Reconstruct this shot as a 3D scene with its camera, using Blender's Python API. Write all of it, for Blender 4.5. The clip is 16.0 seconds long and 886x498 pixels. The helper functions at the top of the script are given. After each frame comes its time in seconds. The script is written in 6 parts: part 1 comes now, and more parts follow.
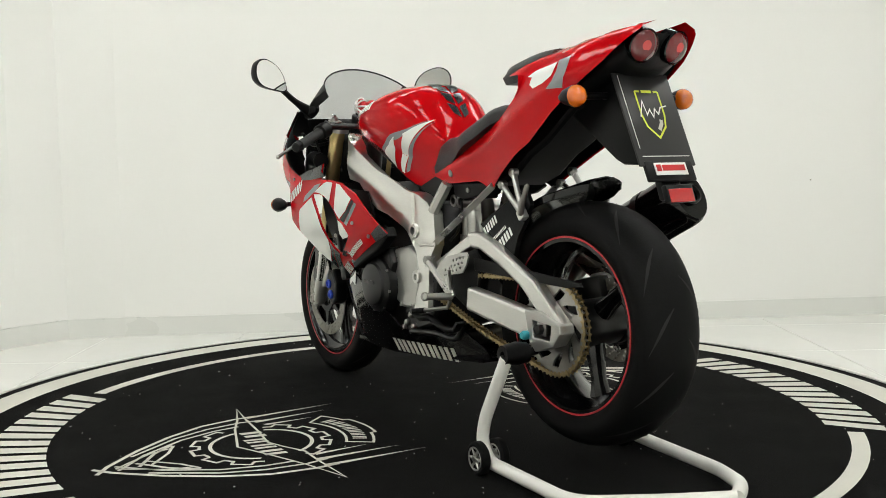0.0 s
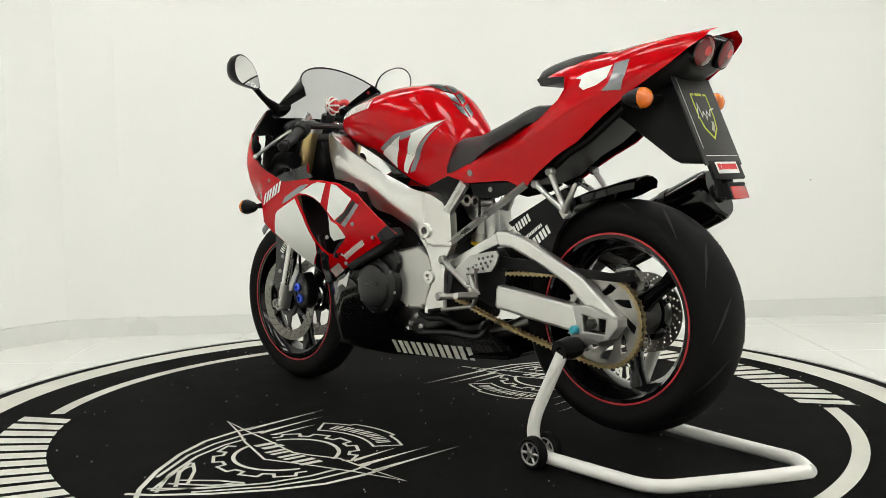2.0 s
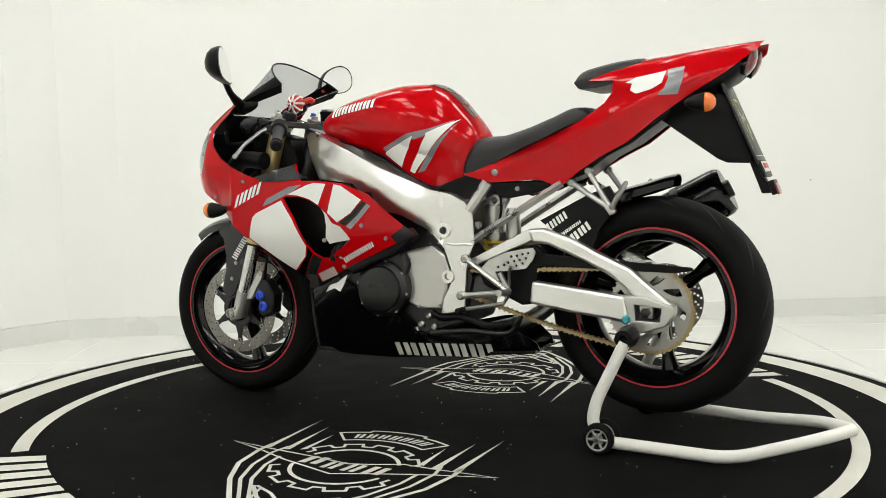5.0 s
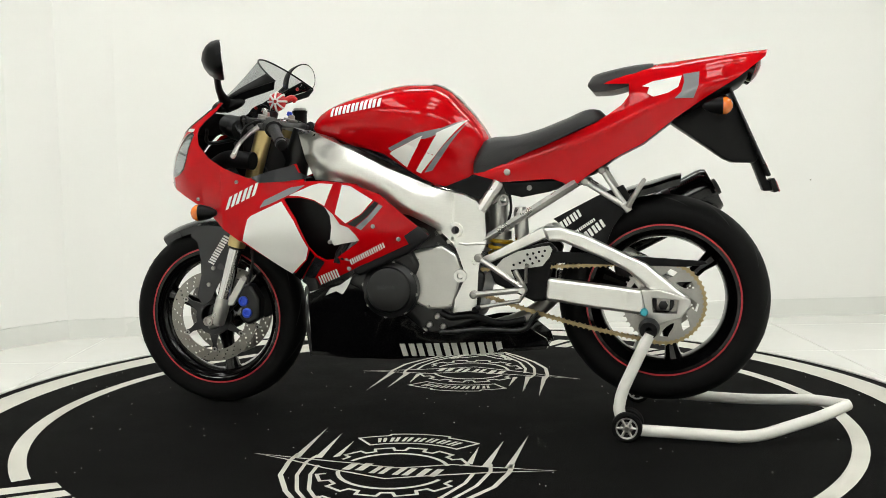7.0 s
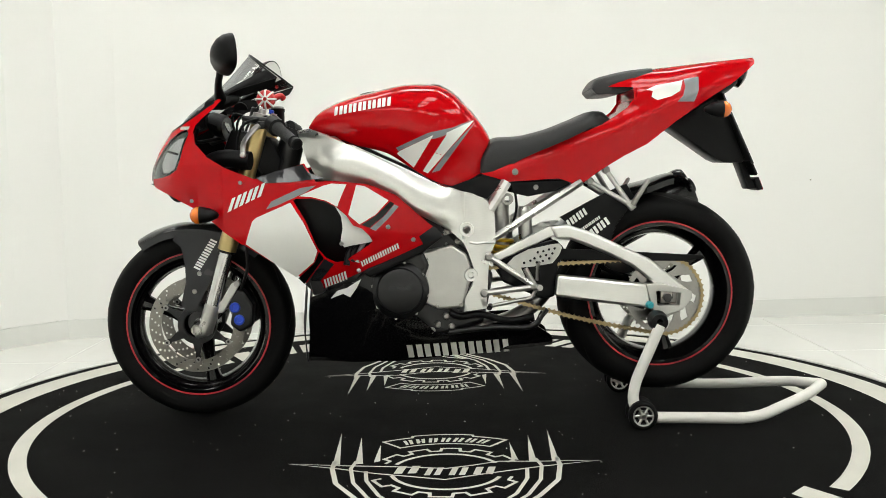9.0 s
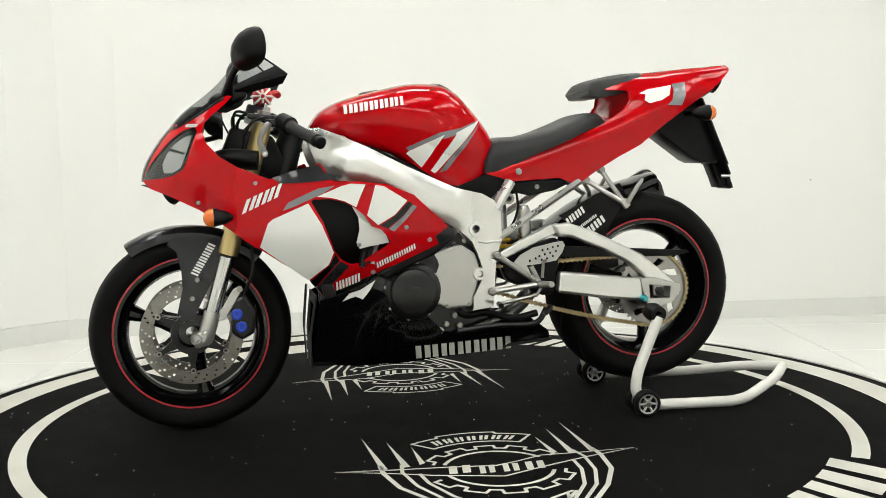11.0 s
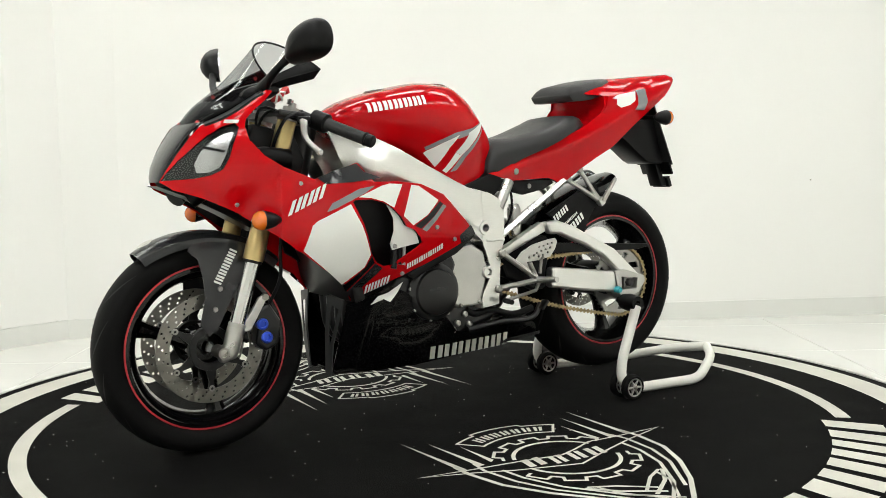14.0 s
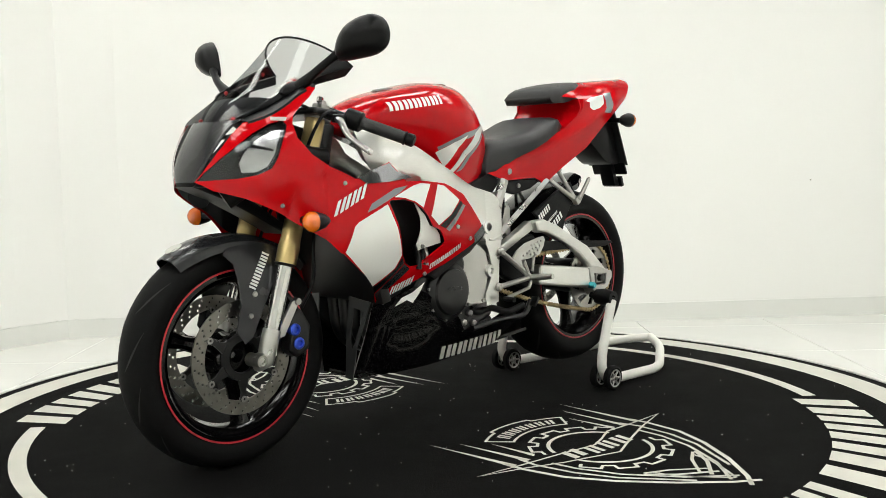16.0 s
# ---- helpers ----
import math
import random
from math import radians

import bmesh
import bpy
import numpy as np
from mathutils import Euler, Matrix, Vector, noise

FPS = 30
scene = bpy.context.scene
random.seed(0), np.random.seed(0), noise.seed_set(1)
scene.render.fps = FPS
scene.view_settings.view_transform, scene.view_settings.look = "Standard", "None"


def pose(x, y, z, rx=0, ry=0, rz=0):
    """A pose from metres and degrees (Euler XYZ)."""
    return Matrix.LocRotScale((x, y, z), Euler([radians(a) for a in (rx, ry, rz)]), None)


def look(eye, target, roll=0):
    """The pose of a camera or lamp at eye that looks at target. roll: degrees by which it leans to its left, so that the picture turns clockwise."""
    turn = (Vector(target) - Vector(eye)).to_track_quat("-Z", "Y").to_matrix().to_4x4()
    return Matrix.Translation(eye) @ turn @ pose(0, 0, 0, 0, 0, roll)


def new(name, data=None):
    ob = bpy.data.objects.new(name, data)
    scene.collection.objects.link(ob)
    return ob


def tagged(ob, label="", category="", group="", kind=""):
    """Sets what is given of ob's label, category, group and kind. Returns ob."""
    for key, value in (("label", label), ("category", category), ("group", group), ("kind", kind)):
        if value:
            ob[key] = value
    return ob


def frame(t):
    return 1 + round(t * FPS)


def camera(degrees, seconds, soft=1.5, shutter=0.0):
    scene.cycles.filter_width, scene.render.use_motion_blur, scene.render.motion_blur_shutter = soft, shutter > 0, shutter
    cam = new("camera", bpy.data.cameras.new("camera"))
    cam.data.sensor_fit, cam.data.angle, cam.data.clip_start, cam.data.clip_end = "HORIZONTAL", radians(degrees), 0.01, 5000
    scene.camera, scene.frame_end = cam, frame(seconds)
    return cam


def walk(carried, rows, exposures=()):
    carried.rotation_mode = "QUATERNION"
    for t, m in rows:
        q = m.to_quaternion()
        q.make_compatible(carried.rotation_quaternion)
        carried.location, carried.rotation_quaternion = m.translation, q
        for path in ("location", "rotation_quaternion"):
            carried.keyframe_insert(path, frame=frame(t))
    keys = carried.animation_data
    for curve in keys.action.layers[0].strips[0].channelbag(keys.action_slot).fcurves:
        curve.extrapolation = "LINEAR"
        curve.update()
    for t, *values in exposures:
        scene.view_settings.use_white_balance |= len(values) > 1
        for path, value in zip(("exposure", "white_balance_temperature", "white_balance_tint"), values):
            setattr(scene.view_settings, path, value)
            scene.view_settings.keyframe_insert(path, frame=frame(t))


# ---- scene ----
# ---- camera: it stands still on a tripod before the turntable ----
cam = camera(49.42, 16.0, soft=0.9)
EYE = (0.0, -3.0051, 0.7785)
AIM = (math.sin(0.00617), math.cos(0.00617), -math.tan(0.08677))
VIEW = look(EYE, [e + a for e, a in zip(EYE, AIM)], -0.852)
walk(cam, [(0.0, VIEW), (16.0, VIEW)], exposures=[(0.0, -0.14), (2.0, -0.06), (4.0, 0.0), (9.0, 0.0), (12.0, 0.08), (16.0, 0.09)])

# ---- world and light ----
world = bpy.data.worlds.new("studio_world")
world.use_nodes = True
world.node_tree.nodes["Background"].inputs[0].default_value = (1.0, 0.98, 0.94, 1)
world.node_tree.nodes["Background"].inputs[1].default_value = 0.05
scene.world = world
PANEL_GLOW = 10.3
PANEL_COLOR = (0.985, 0.99, 0.945)

# ---- materials ----
def nodes_of(name):
    m = bpy.data.materials.new(name)
    m.use_nodes = True
    nt = m.node_tree
    return m, nt, nt.nodes["Principled BSDF"]


def material(name, color, rough=0.5, metal=0.0, coat=0.0, vary=0.12, scale=9.0, grain=220.0, bump=0.0,
             rough_vary=0.12, spec=0.5, stretch=(1, 1, 1), per_object=0.0):
    """Base colour with a broad and a fine variation, roughness variation and fine relief."""
    m, nt, b = nodes_of(name)
    n, link = nt.nodes.new, nt.links.new
    tc, mp = n("ShaderNodeTexCoord"), n("ShaderNodeMapping")
    mp.inputs["Scale"].default_value = stretch
    link(tc.outputs["Object"], mp.inputs[0])
    big, fine = n("ShaderNodeTexNoise"), n("ShaderNodeTexNoise")
    big.inputs["Scale"].default_value, big.inputs["Detail"].default_value = scale, 5
    fine.inputs["Scale"].default_value, fine.inputs["Detail"].default_value = grain, 3
    link(mp.outputs[0], big.inputs[0]), link(mp.outputs[0], fine.inputs[0])
    add = n("ShaderNodeMath")
    add.operation = "MULTIPLY_ADD"
    add.inputs[1].default_value = 0.45
    link(fine.outputs[0], add.inputs[0]), link(big.outputs[0], add.inputs[2])
    ramp = n("ShaderNodeMapRange")
    ramp.inputs[1].default_value, ramp.inputs[2].default_value = 0.35, 1.1
    ramp.inputs[3].default_value, ramp.inputs[4].default_value = 1 - vary, 1 + vary
    link(add.outputs[0], ramp.inputs[0])
    mul = n("ShaderNodeVectorMath")
    mul.operation = "SCALE"
    mul.inputs[0].default_value = color
    link(ramp.outputs[0], mul.inputs["Scale"])
    link(mul.outputs[0], b.inputs["Base Color"])
    rr = n("ShaderNodeMapRange")
    rr.inputs[1].default_value, rr.inputs[2].default_value = 0.3, 0.75
    rr.inputs[3].default_value, rr.inputs[4].default_value = max(0.02, rough * (1 - rough_vary)), min(1, rough * (1 + rough_vary))
    link(big.outputs[0], rr.inputs[0]), link(rr.outputs[0], b.inputs["Roughness"])
    b.inputs["Metallic"].default_value = metal
    b.inputs["Coat Weight"].default_value, b.inputs["Coat Roughness"].default_value = coat, 0.03
    b.inputs["Specular IOR Level"].default_value = spec
    if bump:
        bp = n("ShaderNodeBump")
        bp.inputs["Strength"].default_value, bp.inputs["Distance"].default_value = bump, 0.002
        link(fine.outputs[0], bp.inputs["Height"]), link(bp.outputs[0], b.inputs["Normal"])
    return m


def glass_material(name, color, ior=0.6):
    """A thin clear sheet: see-through, with a mirror gloss that grows at a slant."""
    m, nt, b = nodes_of(name)
    n, link = nt.nodes.new, nt.links.new
    nt.nodes.remove(b)
    clear, gloss, mix, fres = n("ShaderNodeBsdfTransparent"), n("ShaderNodeBsdfGlossy"), n("ShaderNodeMixShader"), n("ShaderNodeLayerWeight")
    clear.inputs[0].default_value = (*color, 1)
    gloss.inputs["Roughness"].default_value = 0.03
    curve, lift = n("ShaderNodeMath"), n("ShaderNodeMath")
    curve.operation, lift.operation = "POWER", "MULTIPLY_ADD"
    curve.inputs[1].default_value = 4.0
    lift.inputs[1].default_value, lift.inputs[2].default_value = ior, 0.035
    link(fres.outputs["Facing"], curve.inputs[0]), link(curve.outputs[0], lift.inputs[0]), link(lift.outputs[0], mix.inputs[0]), link(clear.outputs[0], mix.inputs[1]), link(gloss.outputs[0], mix.inputs[2])
    link(mix.outputs[0], nt.nodes["Material Output"].inputs[0])
    return m


RED = material("red_lacquer", (0.49, 0.0012, 0.004), 0.18, coat=0.42, vary=0.05, scale=4, spec=0.03)
WHITE = material("pearl_white_lacquer", (0.80, 0.80, 0.76), 0.3, coat=0.7, vary=0.03, spec=0.2)
GREY = material("grey_lacquer", (0.20, 0.20, 0.21), 0.3, coat=0.7, vary=0.06)
DARKGREY = material("dark_grey_lacquer", (0.015, 0.0155, 0.017), 0.26, coat=0.35, vary=0.08, spec=0.3)
GLOSSBLACK = material("gloss_black_lacquer", (0.002, 0.002, 0.0023), 0.14, coat=0.25, vary=0.1, spec=0.3)
BLACKPLASTIC = material("black_plastic", (0.0035, 0.0035, 0.0038), 0.38, vary=0.2, bump=0.15, spec=0.16)
SATINBLACK = material("satin_black_metal", (0.004, 0.004, 0.0043), 0.33, metal=0.1, vary=0.2)
RUBBER = material("tyre_rubber", (0.0045, 0.0045, 0.0045), 0.6, vary=0.3, scale=14, bump=0.2, spec=0.09)
GRIPRUBBER = material("grip_rubber", (0.012, 0.012, 0.012), 0.6, vary=0.2, bump=0.5, grain=500)
SEATVINYL = material("seat_vinyl", (0.012, 0.012, 0.0125), 0.42, vary=0.15, bump=0.35, grain=420, spec=0.4)
ALU = material("brushed_aluminium", (0.76, 0.755, 0.725), 0.30, metal=1.0, vary=0.08, scale=6, grain=300, stretch=(0.15, 1, 1), bump=0.06, rough_vary=0.25)
ALUPAINT = material("silver_painted_aluminium", (0.51, 0.505, 0.48), 0.30, metal=0.85, vary=0.10, scale=14, grain=400, bump=0.06)
CHROME = material("chrome", (0.62, 0.62, 0.61), 0.08, metal=1.0, vary=0.03)
STEEL = material("worn_steel", (0.34, 0.33, 0.31), 0.32, metal=1.0, vary=0.15, scale=30)
DISCSTEEL = material("brake_disc_steel", (0.25, 0.24, 0.215), 0.36, metal=1.0, vary=0.14, scale=40)
GOLD = material("gold_anodised_fork", (0.56, 0.43, 0.20), 0.3, metal=0.9, vary=0.06)
CHAINGOLD = material("gold_chain", (0.36, 0.28, 0.15), 0.36, metal=0.9, vary=0.2, scale=60)
BLUE = material("blue_anodised", (0.03, 0.08, 0.55), 0.3, metal=0.5, vary=0.1)
YELLOW = material("yellow_spring_paint", (0.70, 0.45, 0.02), 0.35, vary=0.1)
CYAN = material("turquoise_anodised", (0.05, 0.35, 0.42), 0.3, metal=0.6)
STANDWHITE = material("white_powder_coat", (0.72, 0.71, 0.66), 0.4, vary=0.05, scale=12, bump=0.05)
AMBER = material("amber_lens", (0.66, 0.14, 0.006), 0.12, coat=0.6, vary=0.08)
REDLENS = material("red_lens", (0.12, 0.006, 0.008), 0.1, coat=0.6, vary=0.1)
REFLECTORBOWL = material("lamp_reflector_chrome", (0.50, 0.50, 0.50), 0.22, metal=1.0, vary=0.12, scale=50)
REFLECTOR = material("red_reflector", (0.45, 0.02, 0.02), 0.2, coat=0.6, vary=0.15, grain=400)
DECALWHITE = material("white_vinyl_lettering", (0.78, 0.78, 0.74), 0.35, vary=0.04)
DECALSILVER = material("silver_vinyl_lettering", (0.50, 0.49, 0.45), 0.4, vary=0.06)
DECALRED = material("red_vinyl", (0.55, 0.02, 0.02), 0.35, vary=0.05)
DECALLIME = material("lime_vinyl", (0.62, 0.68, 0.05), 0.4, vary=0.05)
MIRROR = material("mirror_glass", (0.9, 0.9, 0.9), 0.02, metal=1.0, vary=0.0)
SCREEN = glass_material("smoked_screen", (0.64, 0.65, 0.66), 0.14)
VENTGREY = material("satin_grey_plastic", (0.03, 0.031, 0.031), 0.4, vary=0.1, spec=0.3)
CLEARLENS = glass_material("clear_lens", (0.93, 0.94, 0.95), 0.6)
WALLPAINT = material("white_wall_paint", (0.83, 0.83, 0.80), 0.75, vary=0.015, scale=1.2, grain=90, bump=0.08)
# ceiling out of view: dark grey chosen to keep gloss reflections low
CEILDARK = material("reflection_dimming_grey", (0.14, 0.14, 0.14), 0.8, vary=0.03, scale=1.2)
TILE = material("white_polished_tile", (0.78, 0.78, 0.745), 0.16, vary=0.02, scale=2.0, grain=20)
GROUT = material("pale_grout", (0.60, 0.60, 0.57), 0.8, vary=0.05)
CARPET = material("black_carpet", (0.0042, 0.0042, 0.0040), 0.95, vary=0.35, scale=7, grain=420, bump=0.6, spec=0.05)
PRINT = material("cream_carpet_print", (0.57, 0.56, 0.50), 0.85, vary=0.08, scale=9, grain=420, bump=0.4, spec=0.2)
RIMMETAL = material("scuffed_edge_trim", (0.55, 0.55, 0.52), 0.45, metal=0.3, vary=0.4, scale=9)

glow, gnt, gb = nodes_of("light_panel_glow")
gb.inputs["Base Color"].default_value = (0.8, 0.8, 0.8, 1)
gb.inputs["Emission Color"].default_value = (*PANEL_COLOR, 1)
gb.inputs["Emission Strength"].default_value = PANEL_GLOW
GLOW = glow
# centre x, y, width and depth of the ceiling's light panels, in rows of small panels
LIGHTS = [(x, y, w, 0.62) for x, w in ((-2.3, 0.45), (2.6, 0.55)) for y in (-1.45, -0.65, 0.15)]
LIGHTS += [(x, y, 0.42, 0.55) for x in (-0.8, 0.9) for y in (-2.0, -1.2, -0.4)]
LIGHTS += [(x, 1.35, 0.75, 0.45) for x in (-1.9, -0.9, 0.1, 1.1, 2.1, 3.3)]
LIGHTS += [(x, y, 0.95, 0.5) for x in (-2.6, -1.2, 0.2, 1.6, 3.0) for y in (-4.7, -3.9)]

# ---- geometry helpers ----
import functools


def part(name, bm, mat, parent=None, label="", angle=38, m=None):
    """Links a bmesh as one mesh object under a thing or a part."""
    bmesh.ops.recalc_face_normals(bm, faces=bm.faces[:])
    me = bpy.data.meshes.new(name)
    bm.to_mesh(me)
    bm.free()
    me.materials.append(mat)
    me.shade_smooth()
    me.set_sharp_from_angle(angle=radians(angle))
    ob = new(name, me)
    if parent is not None:
        ob.parent = parent
    if m is not None:
        ob.matrix_basis = m
    if label:
        tagged(ob, label)
    return ob


def again(ob, name, m, parent):
    """A second piece on the same mesh."""
    o = new(name, ob.data)
    o.parent, o.matrix_basis = parent, m
    return o


@functools.lru_cache(maxsize=None)
def slopes(xs, ys):
    """Slopes of a smooth curve through the points that never overshoots."""
    n = len(xs)
    h = [xs[i + 1] - xs[i] for i in range(n - 1)]
    d = [(ys[i + 1] - ys[i]) / h[i] for i in range(n - 1)]
    m = [d[0]] + [0.0] * (n - 2) + [d[-1]]
    for i in range(1, n - 1):
        if d[i - 1] * d[i] > 0:
            a, b = 2 * h[i] + h[i - 1], h[i] + 2 * h[i - 1]
            m[i] = (a + b) / (a / d[i - 1] + b / d[i])
    return m


def lerp(x, xs, ys):
    """A smooth curve through given values."""
    xs, ys = tuple(float(v) for v in xs), tuple(float(v) for v in ys)
    if x <= xs[0]:
        return ys[0]
    if x >= xs[-1]:
        return ys[-1]
    m = slopes(xs, ys)
    i = bisect(xs, x) - 1
    h = xs[i + 1] - xs[i]
    t = (x - xs[i]) / h
    return ((1 + 2 * t) * (1 - t) ** 2 * ys[i] + t * (1 - t) ** 2 * h * m[i] + t * t * (3 - 2 * t) * ys[i + 1] + t * t * (t - 1) * h * m[i + 1])


def bisect(xs, x):
    return sum(1 for v in xs if v <= x)


def smooth_line(pts, n=6):
    """A rounded line through the points."""
    p = [Vector(q) for q in pts]
    p = [2 * p[0] - p[1]] + p + [2 * p[-1] - p[-2]]
    out = []
    for i in range(1, len(p) - 2):
        for k in range(n):
            t = k / n
            out.append(0.5 * (2 * p[i] + (p[i + 1] - p[i - 1]) * t + (2 * p[i - 1] - 5 * p[i] + 4 * p[i + 1] - p[i + 2]) * t * t
                              + (3 * p[i] - p[i - 1] - 3 * p[i + 1] + p[i + 2]) * t ** 3))
    out.append(p[-2])
    return out


def fillet(pts, r, n=5):
    """A line of straight runs with bends of radius about r."""
    p = [Vector(q) for q in pts]
    out = [p[0]]
    for a, b, c in zip(p, p[1:], p[2:]):
        d0, d1 = (a - b), (c - b)
        k = min(r, d0.length * 0.45, d1.length * 0.45)
        s, e = b + d0.normalized() * k, b + d1.normalized() * k
        for i in range(n + 1):
            t = i / n
            out.append((1 - t) ** 2 * s + 2 * t * (1 - t) * b + t * t * e)
    return out + [p[-1]]


def loft(rings, bm=None, cap=True, closed=True):
    bm = bm or bmesh.new()
    vs = [[bm.verts.new(q) for q in ring] for ring in rings]
    n = len(vs[0])
    for a, b in zip(vs, vs[1:]):
        for i in range(n if closed else n - 1):
            j = (i + 1) % n
            bm.faces.new((a[i], a[j], b[j], b[i]))
    if cap and closed:
        bm.faces.new(vs[0][::-1]), bm.faces.new(vs[-1])
    return bm


def tube(pts, r, seg=12, bm=None, cap=True, flat=1.0):
    pts = [Vector(p) for p in pts]
    rs = r if isinstance(r, (list, tuple)) else [r] * len(pts)
    if len(rs) != len(pts):
        rs = [lerp(i / (len(pts) - 1), np.linspace(0, 1, len(rs)), rs) for i in range(len(pts))]
    rings, side = [], None
    for i, p in enumerate(pts):
        d = (pts[min(i + 1, len(pts) - 1)] - pts[max(i - 1, 0)]).normalized()
        if side is None:
            side = d.cross(Vector((0, 0, 1)) if abs(d.z) < 0.9 else Vector((1, 0, 0))).normalized()
        side = (side - d * side.dot(d)).normalized()
        up = side.cross(d)
        rings.append([p + (side * math.cos(a) * flat + up * math.sin(a)) * rs[i] for a in np.linspace(0, 2 * math.pi, seg, endpoint=False)])
    return loft(rings, bm, cap)


def lathe(profile, centre=(0, 0, 0), axis=(0, 1, 0), seg=48, bm=None, closed=False):
    """Turns (along, radius) pairs round an axis; closed: the profile is a loop."""
    bm = bm or bmesh.new()
    q = Vector(axis).to_track_quat("Z", "Y")
    rings = []
    for a in np.linspace(0, 2 * math.pi, seg, endpoint=False):
        rings.append([Vector(centre) + q @ Vector((r * math.cos(a), r * math.sin(a), h)) for h, r in profile])
    vs = [[bm.verts.new(p) for p in ring] for ring in rings]
    n = len(profile)
    for k in range(seg):
        a, b = vs[k], vs[(k + 1) % seg]
        for i in range(n if closed else n - 1):
            j = (i + 1) % n
            bm.faces.new((a[i], a[j], b[j], b[i]))
    bmesh.ops.remove_doubles(bm, verts=bm.verts[:], dist=1e-5)
    return bm


def bevel_sharp(bm, r, seg=2, limit=40):
    es = [e for e in bm.edges if len(e.link_faces) == 2 and e.calc_face_angle(0) > radians(limit)]
    if es and r:
        bmesh.ops.bevel(bm, geom=es, offset=r, segments=seg, affect="EDGES", profile=0.5, clamp_overlap=True)
    return bm


def box(c, size, rot=(0, 0, 0), bevel=0.004, bm=None, seg=2):
    b2 = bmesh.new()
    bmesh.ops.create_cube(b2, size=1.0, matrix=pose(*c, *rot) @ Matrix.Diagonal((*size, 1)))
    if bevel:
        bmesh.ops.bevel(b2, geom=b2.edges[:], offset=bevel, segments=seg, affect="EDGES", profile=0.5, clamp_overlap=True)
    return join(bm, b2)


def join(bm, other):
    if bm is None:
        return other
    me = bpy.data.meshes.new("tmp")
    other.to_mesh(me)
    other.free()
    bm.from_mesh(me)
    bpy.data.meshes.remove(me)
    return bm


def flat_face(poly, holes=(), bm=None, step=0.0, to=lambda a, b: (a, 0.0, b)):
    """A flat filled outline with holes, in the plane of two coordinates."""
    b2 = bmesh.new()
    for ring in (poly, *holes):
        pts = []
        for a, b in zip(ring, list(ring[1:]) + [ring[0]]):
            n = max(1, int(math.hypot(b[0] - a[0], b[1] - a[1]) / step)) if step else 1
            pts += [(a[0] + (b[0] - a[0]) * k / n, a[1] + (b[1] - a[1]) * k / n) for k in range(n)]
        vs = [b2.verts.new((p[0], 0, p[1])) for p in pts]
        for i in range(len(vs)):
            b2.edges.new((vs[i], vs[(i + 1) % len(vs)]))
    bmesh.ops.triangle_fill(b2, use_beauty=True, edges=b2.edges[:], normal=(0, -1, 0))
    for v in b2.verts:
        v.co = Vector(to(v.co.x, v.co.z))
    return join(bm, b2)


def plate(poly, y0, y1, holes=(), bevel=0.0, bm=None):
    """An outline in x and z with thickness from y0 to y1."""
    b2 = flat_face(poly, holes, to=lambda a, b: (a, y0, b))
    r = bmesh.ops.extrude_face_region(b2, geom=b2.faces[:] + b2.edges[:])
    for v in [g for g in r["geom"] if isinstance(g, bmesh.types.BMVert)]:
        v.co.y = y1
    bmesh.ops.recalc_face_normals(b2, faces=b2.faces[:])
    bevel_sharp(b2, bevel)
    return join(bm, b2)


def panel(poly, f, thick=0.0, res=0.02, holes=(), off=0.0, bm=None, side=1, bevel=0.0):
    """An outline in x and z laid on the surface y = f(x, z), with thickness inwards."""
    b2 = flat_face(poly, holes, step=res)
    xs, zs = [p[0] for p in poly], [p[1] for p in poly]
    for axis, lo, hi in ((0, min(xs), max(xs)), (2, min(zs), max(zs))):
        n = int((hi - lo) / res)
        for k in range(1, n + 1):
            co, no = Vector((0, 0, 0)), Vector((0, 0, 0))
            co[axis], no[axis] = lo + (hi - lo) * k / (n + 1), 1
            bmesh.ops.bisect_plane(b2, geom=b2.verts[:] + b2.edges[:] + b2.faces[:], plane_co=co, plane_no=no, dist=1e-5)
    for v in b2.verts:
        v.co.y = f(v.co.x, v.co.z) + off
    bmesh.ops.recalc_face_normals(b2, faces=b2.faces[:])
    if b2.faces and sum(fc.normal.y for fc in b2.faces) < 0:
        bmesh.ops.reverse_faces(b2, faces=b2.faces[:])
    if thick:
        thicken(b2, thick)
        bevel_sharp(b2, bevel, 2, 55)
    if side < 0:
        for v in b2.verts:
            v.co.y = -v.co.y
    return join(bm, b2)


def lettering(n, a, b, height, f, slant=0.25, gap=0.22, bm=None, side=1, off=0.0022):
    """A row of n pairs of slanted bars from a to b (x, z) on the surface f, in place of a brand's letters."""
    a, b = Vector(a), Vector(b)
    d = (b - a) / n
    up = Vector((-d.y, d.x)).normalized() * height
    if up.y < 0:
        up = -up
    up += d.normalized() * slant * height
    for i in range(n):
        p = a + d * i
        q = p + d * (1 - gap)
        w = (q - p) * 0.38
        for r in ([p, p + w, p + w + up, p + up], [q - w, q, q + up, q - w + up]):
            bm = panel([tuple(v) for v in r], f, 0, 0.008, (), off, bm, side)
    return bm


